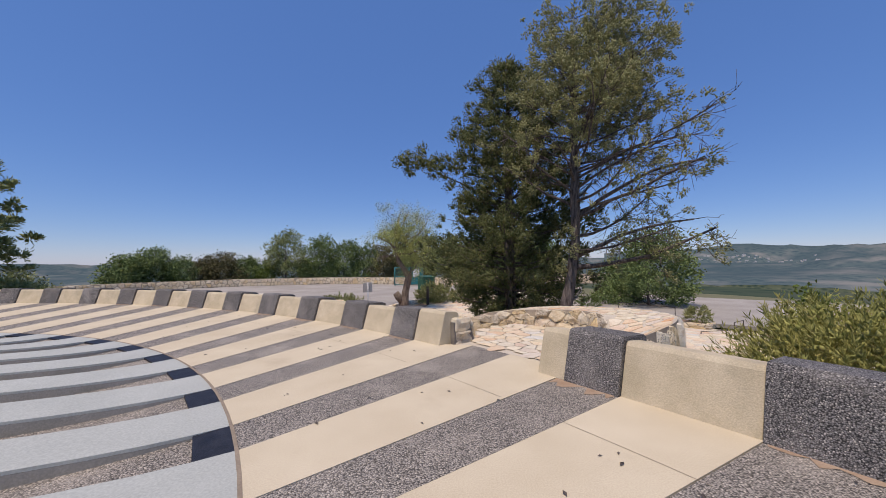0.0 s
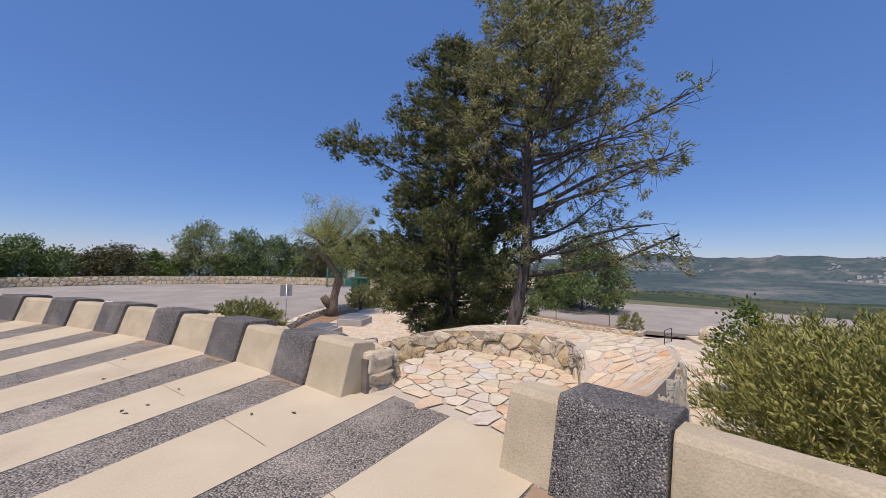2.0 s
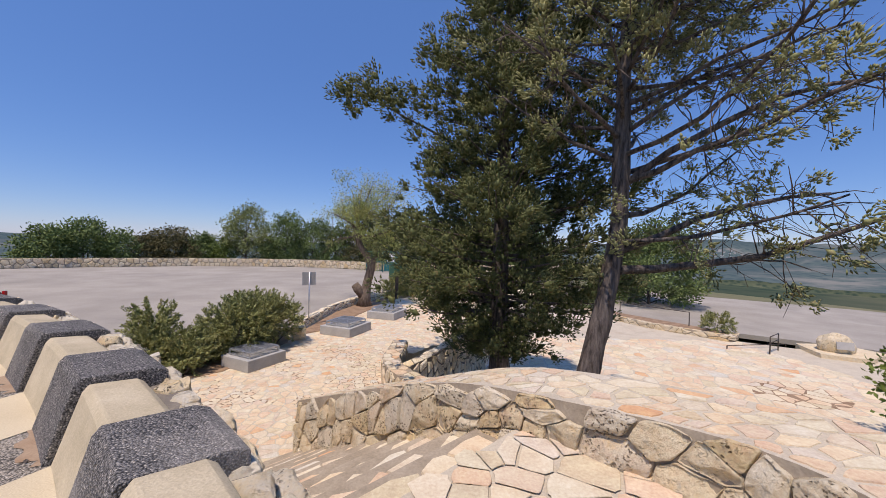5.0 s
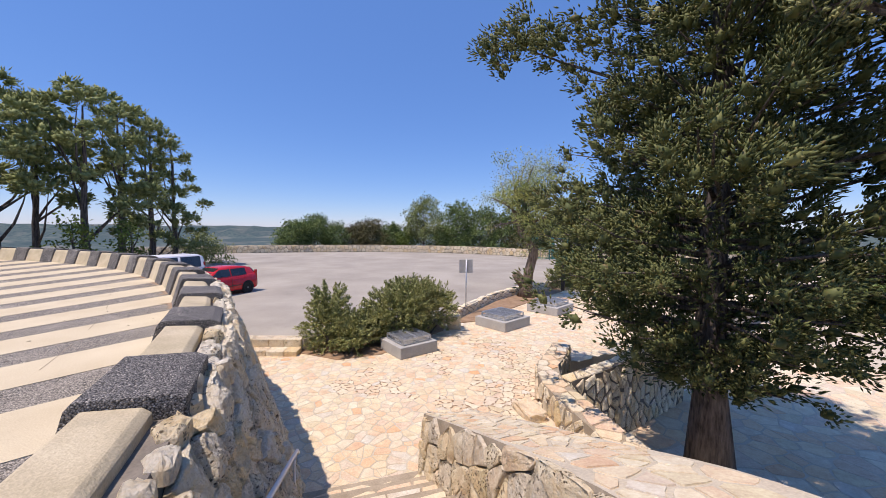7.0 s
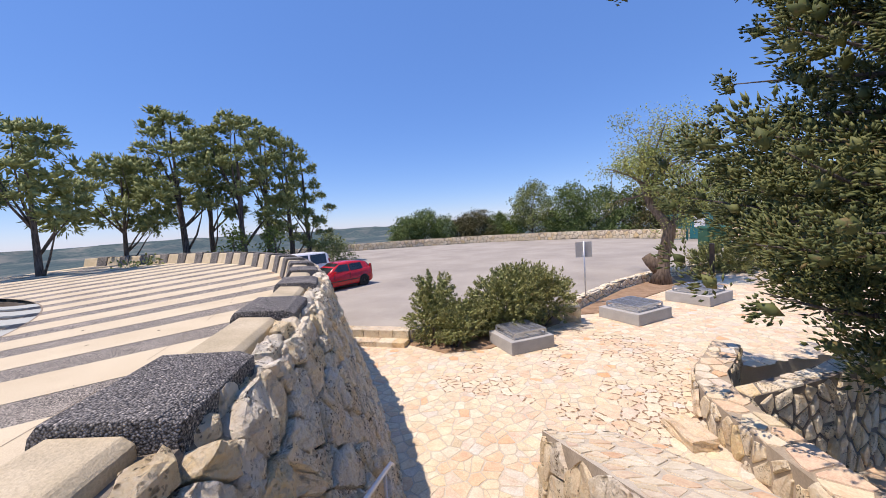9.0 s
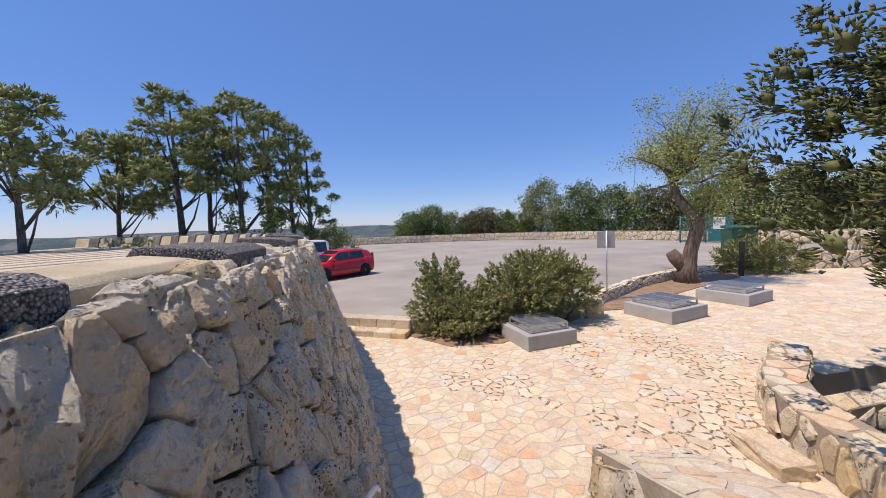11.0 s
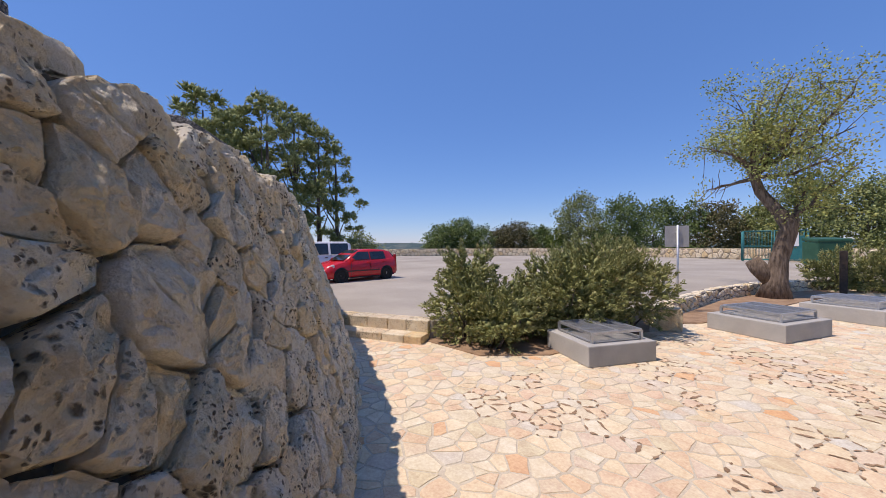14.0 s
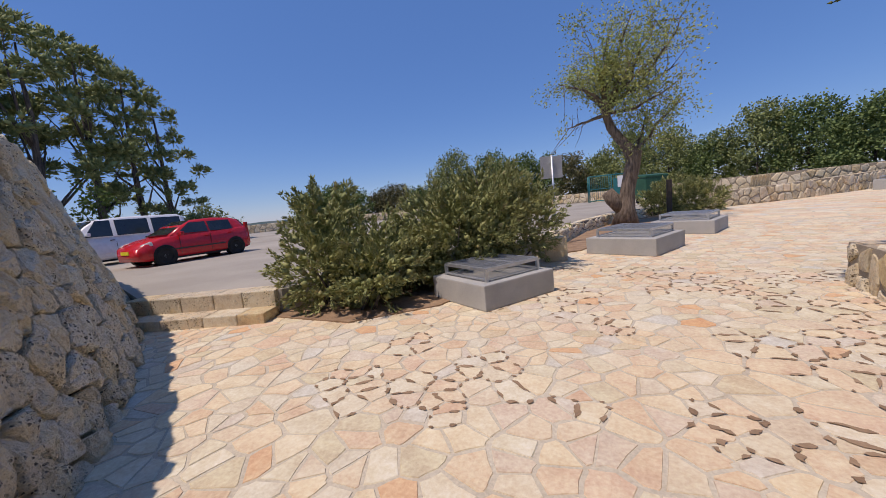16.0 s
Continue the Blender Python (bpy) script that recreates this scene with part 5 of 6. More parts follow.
HATCH = dict(body=[(2.02, 0.34, 0.52, 0.55), (1.95, 0.22, 0.66, 0.72), (1.75, 0.19, 0.78, 0.81), (1.3, 0.18, 0.90, 0.845), (0.85, 0.18, 0.98, 0.845), (0, 0.18, 1.0, 0.845), (-1.2, 0.18, 1.04, 0.845), (-1.75, 0.2, 1.05, 0.82), (-1.95, 0.25, 1.0, 0.76), (-2.02, 0.34, 0.9, 0.62)],
             cabin=[(1.0, 0.99, 0.76, 0.74), (0.55, 1.28, 0.79, 0.68), (0.15, 1.46, 0.80, 0.62), (-0.6, 1.50, 0.80, 0.61), (-1.3, 1.45, 0.79, 0.60), (-1.62, 1.36, 0.77, 0.60), (-1.92, 1.0, 0.72, 0.68)],
             belt=0.96, roof=1.49, gw=(0.80, 0.60), hw=0.845,
             glass=[(-0.28, 0.78, 0.0, 0.0, 0.0, -0.5), (-1.22, -0.36, 0.0, 0.0, 0.02, 0.0)],
             handles=[(-0.2, 0.86), (-1.1, 0.88)], seams=[-0.32, 0.75], trim=RED_PAINT, strip=DARK_METAL, mirror=(0.72, 1.02), lamp=(1.66, 0.72), tail=(-1.86, 1.02, 0.4), axles=(1.25, -1.26), r=0.31,
             screens=[(1.02, 1.0, 0.2, 1.44, 0.62), (-1.92, 1.06, -1.66, 1.36, 0.58)], grille=(1.98, 0.42))
VAN = dict(body=[(2.45, 0.36, 0.70, 0.62), (2.38, 0.25, 0.88, 0.80), (2.1, 0.22, 1.02, 0.90), (1.4, 0.2, 1.14, 0.92), (0, 0.2, 1.16, 0.92), (-2.2, 0.2, 1.16, 0.92), (-2.4, 0.26, 1.14, 0.88), (-2.44, 0.36, 1.1, 0.85)],
           cabin=[(1.75, 1.14, 0.86, 0.82), (1.2, 1.62, 0.88, 0.78), (0.85, 1.84, 0.89, 0.75), (0, 1.92, 0.90, 0.76), (-2.1, 1.92, 0.90, 0.76), (-2.36, 1.80, 0.89, 0.76), (-2.43, 1.14, 0.87, 0.84)],
           belt=1.12, roof=1.92, gw=(0.90, 0.76), hw=0.92,
           glass=[(0.45, 1.35, 0.0, 0.0, 0.0, -0.45), (-0.85, 0.3, 0, 0, 0, 0), (-2.15, -1.0, 0, 0, 0, 0)],
           handles=[(0.5, 1.0), (-0.7, 1.0)], seams=[0.38, -0.95], trim=DARK_METAL, strip=WHITE_PAINT, mirror=(1.25, 1.28), lamp=(2.12, 0.85), tail=(-2.38, 1.2, 0.5), axles=(1.5, -1.5), r=0.33,
           screens=[(1.76, 1.18, 0.95, 1.80, 0.74), (-2.42, 1.3, -2.39, 1.75, 0.72)], grille=(2.40, 0.55))
car("hatchback_car", "bright red hatchback parked on the asphalt, nose toward the wall", pose(-17.6, 19.25, LOT_Z, 0, 0, -88), RED_PAINT, HATCH)
car("passenger_van", "white passenger van parked beside the red hatchback", pose(-22.3, 18.8, LOT_Z, 0, 0, -88), WHITE_PAINT, VAN)
car("parked_car", "dark hatchback parked beyond the white van", pose(-25.6, 18.2, LOT_Z, 0, 0, -90), BLACK_PAINT, dict(HATCH, trim=BLACK_PAINT))


# ---- trees and shrubs ----
def tree_thing(name, label, x, y, z):
    return thing(name, label, "tree" if "shrub" not in name and "bush" not in name else "shrub", pose(x, y, z))


def trunk_line(rs, top, r0, lean=(0, 0), n=8):
    pts, rad = [], []
    for i in range(n):
        t = i / (n - 1)
        pts.append(Vector((lean[0] * t + rs.randn() * 0.03 * top * 0.15, lean[1] * t + rs.randn() * 0.03 * top * 0.15, -0.2 + (top + 0.2) * t)))
        rad.append(r0 * (1.25 if i == 0 else 1) * (1 - 0.85 * t))
    return pts, rad


def conifer_dark():
    """Dense dark conifer by the stair wall."""
    rs = np.random.RandomState(3)
    H = 14.6
    t = tree_thing("conifer_tree", "dense dark green conifer with brownish tips", 3.1, 16.0, LOWER_Z)
    pts, rad = trunk_line(rs, H, 0.34)
    rad[0] = 0.5
    v, f = tube(pts, rad, 12, random.Random(1), 0.08)
    obj("trunk", v, f, BARK, t, smooth=True)
    runs, cs, ws = [], [], []
    for k in range(225):
        h = 2.2 + (H - 2.5) * (k / 225) ** 1.2
        f_ = (h - 2.3) / (H - 2.3)
        reach = (1.2 + 3.6 * min(1.0, f_ / 0.16)) * (1 - f_) ** 0.62 * (0.65 + 0.5 * rs.rand()) if f_ < 0.97 else 0.5
        reach = min(reach, 3.75 if h < 6.6 else 3.15)
        a = 2.399 * k + rs.randn() * 0.3
        reach *= 0.85 if math.cos(a) < -0.4 and 5 < h < 9 else 1.0
        p0 = np.array([0, 0, h])
        p1 = np.array([math.cos(a) * reach, math.sin(a) * reach, h + reach * (0.12 + 0.25 * rs.rand()) - 0.35 * (f_ < 0.2)])
        runs.append(limb(rs, p0, p1, 0.055 * (1 - f_) + 0.015, 0.008, 0.06, 4))
        m = max(4, int(reach * 3.9))
        for j in range(m):
            q = 0.3 + 0.72 * (j + rs.rand()) / m
            c = p0 + (p1 - p0) * q + rs.randn(3) * [0.24, 0.24, 0.10] * (0.6 + 0.25 * reach)
            cs.append(c)
            ws.append((p1 - p0) / (reach + 0.01) * 0.9 + [0, 0, 0.55])
    for x, y, z in ((-4.0, -0.6, 9.6), (-3.5, -0.7, 9.4), (-4.4, -0.5, 9.8), (-3.0, -0.6, 9.3)):
        for _ in range(11):
            cs.append(np.array([x, y, z]) + rs.randn(3) * [0.35, 0.35, 0.28])
            ws.append(np.array([-0.8, -0.2, 0.5]))
    runs.append(limb(rs, (0, 0, 7.6), (-4.2, -0.6, 9.6), 0.06, 0.015, 0.05, 5))
    tubes("branch", runs, BARK, t, sides=5)
    cs, ws = np.array(cs), np.array(ws)
    conifer_crown(rs, cs, ws + rs.randn(*ws.shape) * 0.3, CYPRESS, t, "dense dark sprays tipped with brown cones", 52, 0.118, 0.02, 0.24, 0.09)


def conifer_pine():
    """Taller olive-green conifer with bare limbs on one side."""
    rs = np.random.RandomState(8)
    H = 15.6
    t = tree_thing("leaning_conifer", "tall olive-green conifer with a bare lower trunk and bare side limbs", 3.85, 12.05, LOWER_Z)
    t.matrix_world = pose(3.85, 12.05, LOWER_Z + 0.83) @ Matrix.Diagonal((0.84, 0.84, 0.84, 1))
    line = [(-0.55, 0, -1.2), (-0.35, 0, -0.2), (0.0, 0, 1.2), (0.35, 0.05, 2.6), (0.7, 0.1, 4.2), (0.95, 0.1, 6.0), (1.0, 0.15, 8.0), (1.05, 0.2, 10.5), (1.1, 0.2, 13.0), (1.1, 0.2, 15.0)]
    rad = [0.37, 0.32, 0.27, 0.245, 0.22, 0.19, 0.19, 0.14, 0.08, 0.03]
    v, f = tube([along(line, k / 27) for k in range(28)], [float(np.interp(k / 27, np.linspace(0, 1, len(rad)), rad)) for k in range(28)], 14, random.Random(2), 0.13)
    obj("trunk", v, f, BARK, t, smooth=True)
    runs, cs, ws = [], [], []

    def spread(p0, p1, r0, dens, leafy=True, level=0):
        pts, rr = limb(rs, p0, p1, r0, r0 * 0.3, 0.07, 6)
        runs.append((pts, rr))
        L = np.linalg.norm(np.array(p1) - np.array(p0))
        for j in range(int(L * dens)):
            q = 0.3 + 0.7 * rs.rand()
            i = min(4, int(q * 5))
            a = np.array(pts[i].lerp(pts[i + 1], q * 5 - i))
            d = rs.randn(3) * [0.7, 0.7, 0.5] + (np.array(p1) - np.array(p0)) / L * 0.7 + [0, 0, 0.15 if leafy else -0.25]
            e = a + d / np.linalg.norm(d) * (0.5 + 0.8 * rs.rand())
            runs.append(limb(rs, a, e, 0.016, 0.006, 0.12, 3))
            if not leafy:
                for _ in range(2):
                    e2 = e + rs.randn(3) * 0.28 - [0, 0, 0.1]
                    runs.append(limb(rs, a + (e - a) * rs.rand(), e2, 0.008, 0.004, 0.15, 3))
                if rs.rand() < 0.55:
                    for _ in range(2):
                        cs.append(e + rs.randn(3) * 0.12); ws.append(d)
            else:
                for _ in range(4 if p0[2] > 9 else 1):
                    cs.append(e + rs.randn(3) * 0.3); ws.append(d)

    trunk_at = lambda z: np.array(next(Vector(a).lerp(Vector(b), (z - a[2]) / (b[2] - a[2])) for a, b in zip(line, line[1:]) if a[2] <= z <= b[2]))
    # long bare limbs toward the road side
    for z, e, r in ((4.9, (4.9, -2.5, 6.3), 0.12), (5.6, (3.2, -2.8, 6.4), 0.06), (6.9, (5.4, -1.5, 9.0), 0.10), (7.0, (4.3, -2.9, 8.7), 0.09), (5.3, (5.5, -0.6, 6.8), 0.10), (6.2, (5.1, 1.4, 8.3), 0.08)):
        spread(trunk_at(z), e, r, 4.2, False)
    for k in range(66):
        f_ = (k / 66) ** 0.8
        z = 7.2 + 7.6 * f_
        a = 2.399 * k + rs.randn() * 0.3
        reach = (5.0 * (1 - f_ * 0.66)) * (0.6 + 0.5 * rs.rand())
        ex = math.cos(a) * reach
        ex *= 1.1 if ex > 0 else 0.75
        spread(trunk_at(min(z, 14.9)), trunk_at(min(z, 14.9)) + [ex + 0.4, math.sin(a) * reach, reach * (0.2 + 0.3 * rs.rand())], 0.05 * (1 - f_) + 0.02, 3.6 if z > 10 else 3.0, z > 10.0 or rs.rand() < 0.35)
    for _ in range(24):
        c = trunk_at(5 + 1.6 * rs.rand()) + rs.randn(3) * [0.5, 0.4, 0.5]
        cs.append(c); ws.append(rs.randn(3))
    tubes("limb", runs, BARK, t, sides=5)
    cs, ws = np.array(cs), np.array(ws)
    conifer_crown(rs, cs, ws + [[0, 0, 0.5]], PINE, t, "open olive-green crown with gaps", 28, 0.125, 0.022, 0.17, 0.055)


conifer_dark()
conifer_pine()


def bare_almond():
    """Small gnarled tree with sparse leaves by the car park edge."""
    rs = np.random.RandomState(21)
    t = tree_thing("almond_tree", "gnarled almond tree with sparse yellowing leaves and a cut stump", -3.0, 28.2, PLAZA_Z + 0.15)
    v, f = tube([Vector(p) for p in ((0, 0, -0.2), (0.04, 0, 0.5), (0.12, 0.02, 1.3), (0.36, 0.05, 2.3), (0.4, 0.05, 2.6), (0.05, 0.05, 3.1), (-0.4, 0.0, 3.8), (-0.62, 0.0, 4.6), (-0.5, 0, 5.4))], [0.52, 0.34, 0.28, 0.27, 0.29, 0.2, 0.17, 0.15, 0.08], 12, random.Random(5), 0.1)
    obj("trunk", v, f, BARK_OLIVE, t, smooth=True)
    v, f = tube([Vector(p) for p in ((-0.1, 0, 0.5), (-0.42, -0.05, 0.95), (-0.62, -0.1, 1.25))], [0.3, 0.3, 0.26], 10, random.Random(6), 0.1)
    obj("cut_stump", v, f, BARK_OLIVE, t, smooth=True)
    runs, cs, ws = [], [], []
    ends = [(-2.7, 0.3, 3.9), (-2.9, -0.4, 5.6), (-2.3, 0.6, 6.5), (-1.4, 0.4, 7.1), (-0.4, 0.6, 7.7), (0.5, -0.4, 7.6), (1.4, 0.4, 7.3), (2.3, -0.2, 7.0), (2.3, 0.5, 5.6), (-0.6, -0.9, 6.4), (0.9, 0.9, 6.3), (1.9, -0.6, 4.6), (2.5, 0.2, 4.4), (1.0, 0.5, 4.2), (0.3, -0.8, 5.6), (1.4, -0.8, 5.7)]
    for e in [(x * 0.82 + 0.1, y, z + 0.2) for x, y, z in ends]:
        p0 = (0.38, 0.05, 2.6) if e[2] < 4.8 and e[0] > 0 else (-0.58, 0.0, 4.3 + 0.7 * rs.rand())
        pts, rr = limb(rs, p0, e, 0.09, 0.015, 0.1, 7)
        runs.append((pts, rr))
        for j in range(13):
            i = 1 + rs.randint(5)
            a = np.array(pts[i].lerp(pts[i + 1], rs.rand()))
            d = rs.randn(3) * 0.6 + np.array([0, 0, 0.2])
            if e[2] < 4.3 and e[0] < 0:
                d += [-0.2, 0, -0.5]
            e2 = a + d * 0.9
            runs.append(limb(rs, a, e2, 0.016, 0.005, 0.12, 4))
            for _ in range(5):
                e3 = e2 + rs.randn(3) * 0.22
                if not (e[2] < 4.3 and e[0] < 0):
                    cs.append(e3); ws.append(d)
    tubes("limb", runs, BARK_OLIVE, t, sides=5)
    b, w = spray(rs, np.array(cs), np.array(ws), 16, 0.34, 1.0, -0.1)
    leaves("crown", b, w, 0.11, 0.028, ALMOND, t, "sparse yellow-green leaves")


bare_almond()


def shrub(name, label, x, y, z, blobs, material, seed, per=9.0, sprigs=34, length=(0.10, 0.14), width=0.014, up=0.5, leafy=False, spread=0.7, radius=0.22, stems=True, core=0.0):
    rs = np.random.RandomState(seed)
    t = tree_thing(name, label, x, y, z)
    if stems:
        runs = []
        for bx, by, bz, rx, ry, rz in blobs:
            for _ in range(5):
                e = np.array([bx, by, bz]) + rs.randn(3) * [rx, ry, rz] * 0.35
                runs.append(limb(rs, (bx * 0.8 + rs.randn() * 0.1, by * 0.8 + rs.randn() * 0.1, -0.1), e, 0.03, 0.008, 0.1, 4))
        tubes("stem", runs, BARK, t, sides=5)
    c, w = clumps(rs, blobs, per, 0.6)
    keep = c[:, 2] > 0.03
    if core:
        tagged(spindles("inner_growth", c[keep] - w[keep] * core * 2.5, w[keep] + [[0, 0, 0.8]], core * 3, core, material, t, sides=5), kind="stuff")
    b, ww = spray(rs, c[keep], w[keep], sprigs, radius, spread, up) if leafy else plumes(rs, c[keep], w[keep] + [[0, 0, up * 1.2]], sprigs, radius * 1.7, radius * 0.26, spread * 0.6)
    n = len(b)
    ln = length[0] + length[1] * rs.rand(n)
    if leafy:
        leaves("foliage", b, ww, ln, width, material, t)
    else:
        leaves("foliage", b, ww, ln, width * 1.35, material, t)
    return t


shrub("rosemary_bush", "large rounded rosemary bush beside the paving", -7.15, 16.1, PLAZA_Z, [(-0.1, 0, 0.7, 0.85, 0.8, 0.75), (-0.4, 0.4, 1.35, 0.65, 0.6, 0.7), (0.6, 0.35, 0.65, 0.8, 0.75, 0.7), (0.9, -0.1, 0.5, 0.55, 0.5, 0.55)], ROSEMARY, 31, 21, 52, (0.05, 0.07), 0.011, 0.35, spread=0.7, radius=0.19, core=0.06)
shrub("rosemary_bush", "tall spreading rosemary bush behind the concrete box", -5.5, 18.0, PLAZA_Z, [(-0.2, 0, 0.95, 1.2, 1.2, 0.95), (0.2, 0.6, 1.3, 1.0, 1.0, 0.85), (0.6, 1.2, 1.0, 0.9, 0.8, 0.85), (-0.9, -0.7, 0.55, 0.7, 0.6, 0.6), (-0.5, 0.9, 1.35, 0.7, 0.7, 0.7)], ROSEMARY, 32, 21, 52, (0.05, 0.07), 0.011, 0.35, spread=0.7, radius=0.19, core=0.06)
shrub("broom_bush", "broad olive-green broom thicket outside the parapet", 7.6, 5.3, LOWER_Z + 1.15, [(0, 0.4, 1.6, 2.3, 2.6, 1.75), (1.8, -1.8, 1.7, 2.4, 2.2, 1.8), (2.2, 1.8, 1.5, 2.4, 2.2, 1.6), (4.2, 0, 1.8, 2.2, 2.6, 1.9)], BROOM, 33, 17, 40, (0.08, 0.12), 0.0085, 0.8, spread=0.8, radius=0.26, core=0.05)


def far_tree(name, label, x, y, z, height, width, material, seed, trunk=0.3, crown_low=0.35, blobs=9, dens=3.0, leafy=True, size=0.16, lean=(0, 0), flat=0.6, blob=0.25):
    rs = np.random.RandomState(seed)
    t = tree_thing(name, label, x, y, z)
    pts, rad = trunk_line(rs, height * 0.9, max(0.09, height * 0.022), lean)
    v, f = tube(pts, rad, 8)
    obj("trunk", v, f, BARK, t, smooth=True)
    bl, runs = [], []
    for k in range(blobs):
        a = 2.399 * k + rs.rand()
        h = crown_low + (1 - crown_low) * (k + 0.5) / blobs
        prof = math.sin(math.pi * min(1.0, 0.25 + 0.75 * (h - crown_low) / (1 - crown_low)) ** 0.9)
        r = width * 0.5 * (0.25 + 0.75 * abs(prof)) * (0.6 + 0.4 * rs.rand())
        cx, cy = lean[0] * h + math.cos(a) * r * 0.85, lean[1] * h + math.sin(a) * r * 0.85
        br = width * blob * (0.75 + 0.5 * rs.rand())
        bl.append((cx, cy, height * h, br, br, br * flat))
        j = min(6, int(h * 0.75 * 7))
        if k % 3 == 0 or leafy:
            runs.append(limb(rs, np.array(pts[j]), (cx, cy, height * h), max(0.02, height * 0.007), 0.012, 0.08, 4))
    tubes("limb", runs, BARK, t, sides=5)
    c, w = clumps(rs, bl, dens, 0.7)
    if leafy:
        b, ww = spray(rs, c, w, 11, size * 2.4, 0.9, 0.25)
        leaves("crown", b, ww, size * (0.9 + 0.9 * rs.rand(len(b))), size * 0.45, material, t)
    else:
        tagged(spindles("inner_growth", c - w * size, w + [[0, 0, 0.6]], size * 3.0, size * 0.9, material, t, sides=4), kind="stuff")
        base, d, ln = sprays(rs, c, w + [[0, 0, 0.6]], 10, size * 1.7, size * 1.3, 0.9)
        spindles("crown", base, d, ln, size * 0.22, material, t)
    return t


def at_az(az, d):
    """A plan point seen from the stairs at a compass bearing (clockwise from +y)."""
    return -1.0 + d * math.sin(radians(az)), 9.0 + d * math.cos(radians(az))


# row of trees behind the car park wall
ROWS_OF_TREES = [
    (-46.5, 58, 5.2, 5.6, BROAD, 0.30), (-43.5, 60, 5.0, 6.0, BROAD, 0.30), (-40.5, 59, 4.4, 4.6, BROAD, 0.20), (-37.5, 62, 4.6, 5.0, BRONZE, 0.12), (-34.5, 62, 4.4, 5.6, BRONZE, 0.12), (-31.5, 63, 4.2, 5.4, BROAD, 0.1),
    (-28.8, 60, 4.4, 4.2, LIME, 0.1), (-26.0, 58, 7.0, 6.2, FAR_PINE, 0.3), (-23.0, 61, 4.0, 5.0, LIME, 0.1), (-20.5, 56, 7.4, 6.6, BROAD, 0.12), (-16.5, 56, 7.2, 6.6, BROAD, 0.12), (-13.0, 57, 6.0, 5.8, BROAD, 0.12), (-9.5, 57, 6.2, 5.8, BRONZE, 0.12),
    (-6.0, 60, 6.4, 6.4, FAR_PINE, 0.2), (-2.0, 58, 7.2, 7.2, FAR_PINE, 0.2), (2.5, 58, 7.0, 7.2, FAR_PINE, 0.2), (6.5, 58, 6.4, 7.4, BROAD, 0.12), (11.0, 56, 7.0, 7.6, FAR_PINE, 0.2), (15.0, 55, 7.0, 8.0, BROAD, 0.12), (19.5, 54, 6.6, 8.0, BROAD, 0.12),
]
for k, (az, d, h, w, mat, low) in enumerate(ROWS_OF_TREES):
    x, y = at_az(az, d)
    kind = {BROAD.name: "dark leafy carob tree", BRONZE.name: "bronze-leaved small tree", LIME.name: "bright green rounded shrub tree", FAR_PINE.name: "round-crowned green pine"}[mat.name]
    far_tree("round_tree", kind + " behind the car park wall", x, y, LOT_Z - 1.2, h * (1.05 + 0.3 * ((k * 37) % 10) / 10), w * 1.1, mat, 100 + k, crown_low=low, blobs=14, dens=2.3, size=0.21, flat=0.8, blob=0.2)

# pines at the end of the terrace
PINES = [
    (-92, 26, 9.5, 4.5, 0.55, (0.8, 0)), (-84.5, 30, 9.0, 6.0, 0.55, (-1.0, 0.5)), (-78, 30, 12.5, 6.0, 0.5, (-1.6, 0.2)), (-75, 34, 11.5, 5.0, 0.55, (1.0, 0)), (-71, 31, 12.5, 5.6, 0.42, (0.3, 0)), (-67.5, 34, 13.0, 5.6, 0.32, (0, 0)), (-64.5, 36, 12.6, 5.0, 0.22, (0.3, 0)), (-62, 37, 11.5, 4.4, 0.2, (0, 0)), (-100, 28, 11, 5.5, 0.5, (0.5, 0)),
]
for k, (az, d, h, w, low, lean) in enumerate(PINES):
    x, y = at_az(az, d)
    far_tree("pine_tree", "tall open-crowned pine with a bare leaning trunk", x, y, LOT_Z - 1.0, h * 1.1, w * 1.3, FAR_PINE, 200 + k, crown_low=low, blobs=21, dens=3.8, leafy=False, size=0.17, lean=lean, flat=0.5, blob=0.12)
for k, (az, d, h, w) in enumerate([(-72.5, 27, 4.6, 2.4), (-67, 28, 4.4, 2.2), (-82, 26, 2.4, 4.5), (-58.5, 40, 3.2, 4.5)]):
    x, y = at_az(az, d)
    far_tree("young_tree", "young light green tree among the pines", x, y, LOT_Z - 0.6, h, w, LIME if k < 2 else FAR_PINE, 240 + k, crown_low=0.3, blobs=8, dens=3.0, size=0.14)

# trees toward the valley
for k, (az, d, h, w, mat) in enumerate([(38.5, 39, 8.2, 8.5, BROAD), (34.0, 42, 5.2, 5.6, BROAD)]):
    x, y = at_az(az, d)
    far_tree("valley_tree", "dark round-crowned tree beside the valley road", x, y, LOWER_Z - 0.8, h, w, mat, 260 + k, crown_low=0.15, blobs=11, dens=2.6, size=0.2, flat=0.8)

for k, (x, y, r, mat, word) in enumerate(shrub_spots):
    shrub("planter_shrub", word + " green shrub in the planter bed", x, y, LOWER_Z + 0.3, [(0, 0, 0.55 * r, 0.9 * r, 0.9 * r, 0.6 * r)], mat, 280 + k, 12, 40, (0.08, 0.1), 0.015, 0.3)
shrub("planter_shrub", "rounded rosemary by the almond tree", -0.6, 33.0, PLAZA_Z, [(0, 0, 0.8, 1.3, 1.2, 0.9), (0.9, 0.6, 0.7, 1.0, 1.0, 0.8), (-0.9, -0.5, 0.6, 0.9, 0.8, 0.7)], ROSEMARY, 285, 9, 44, (0.10, 0.14), 0.016, 0.5)
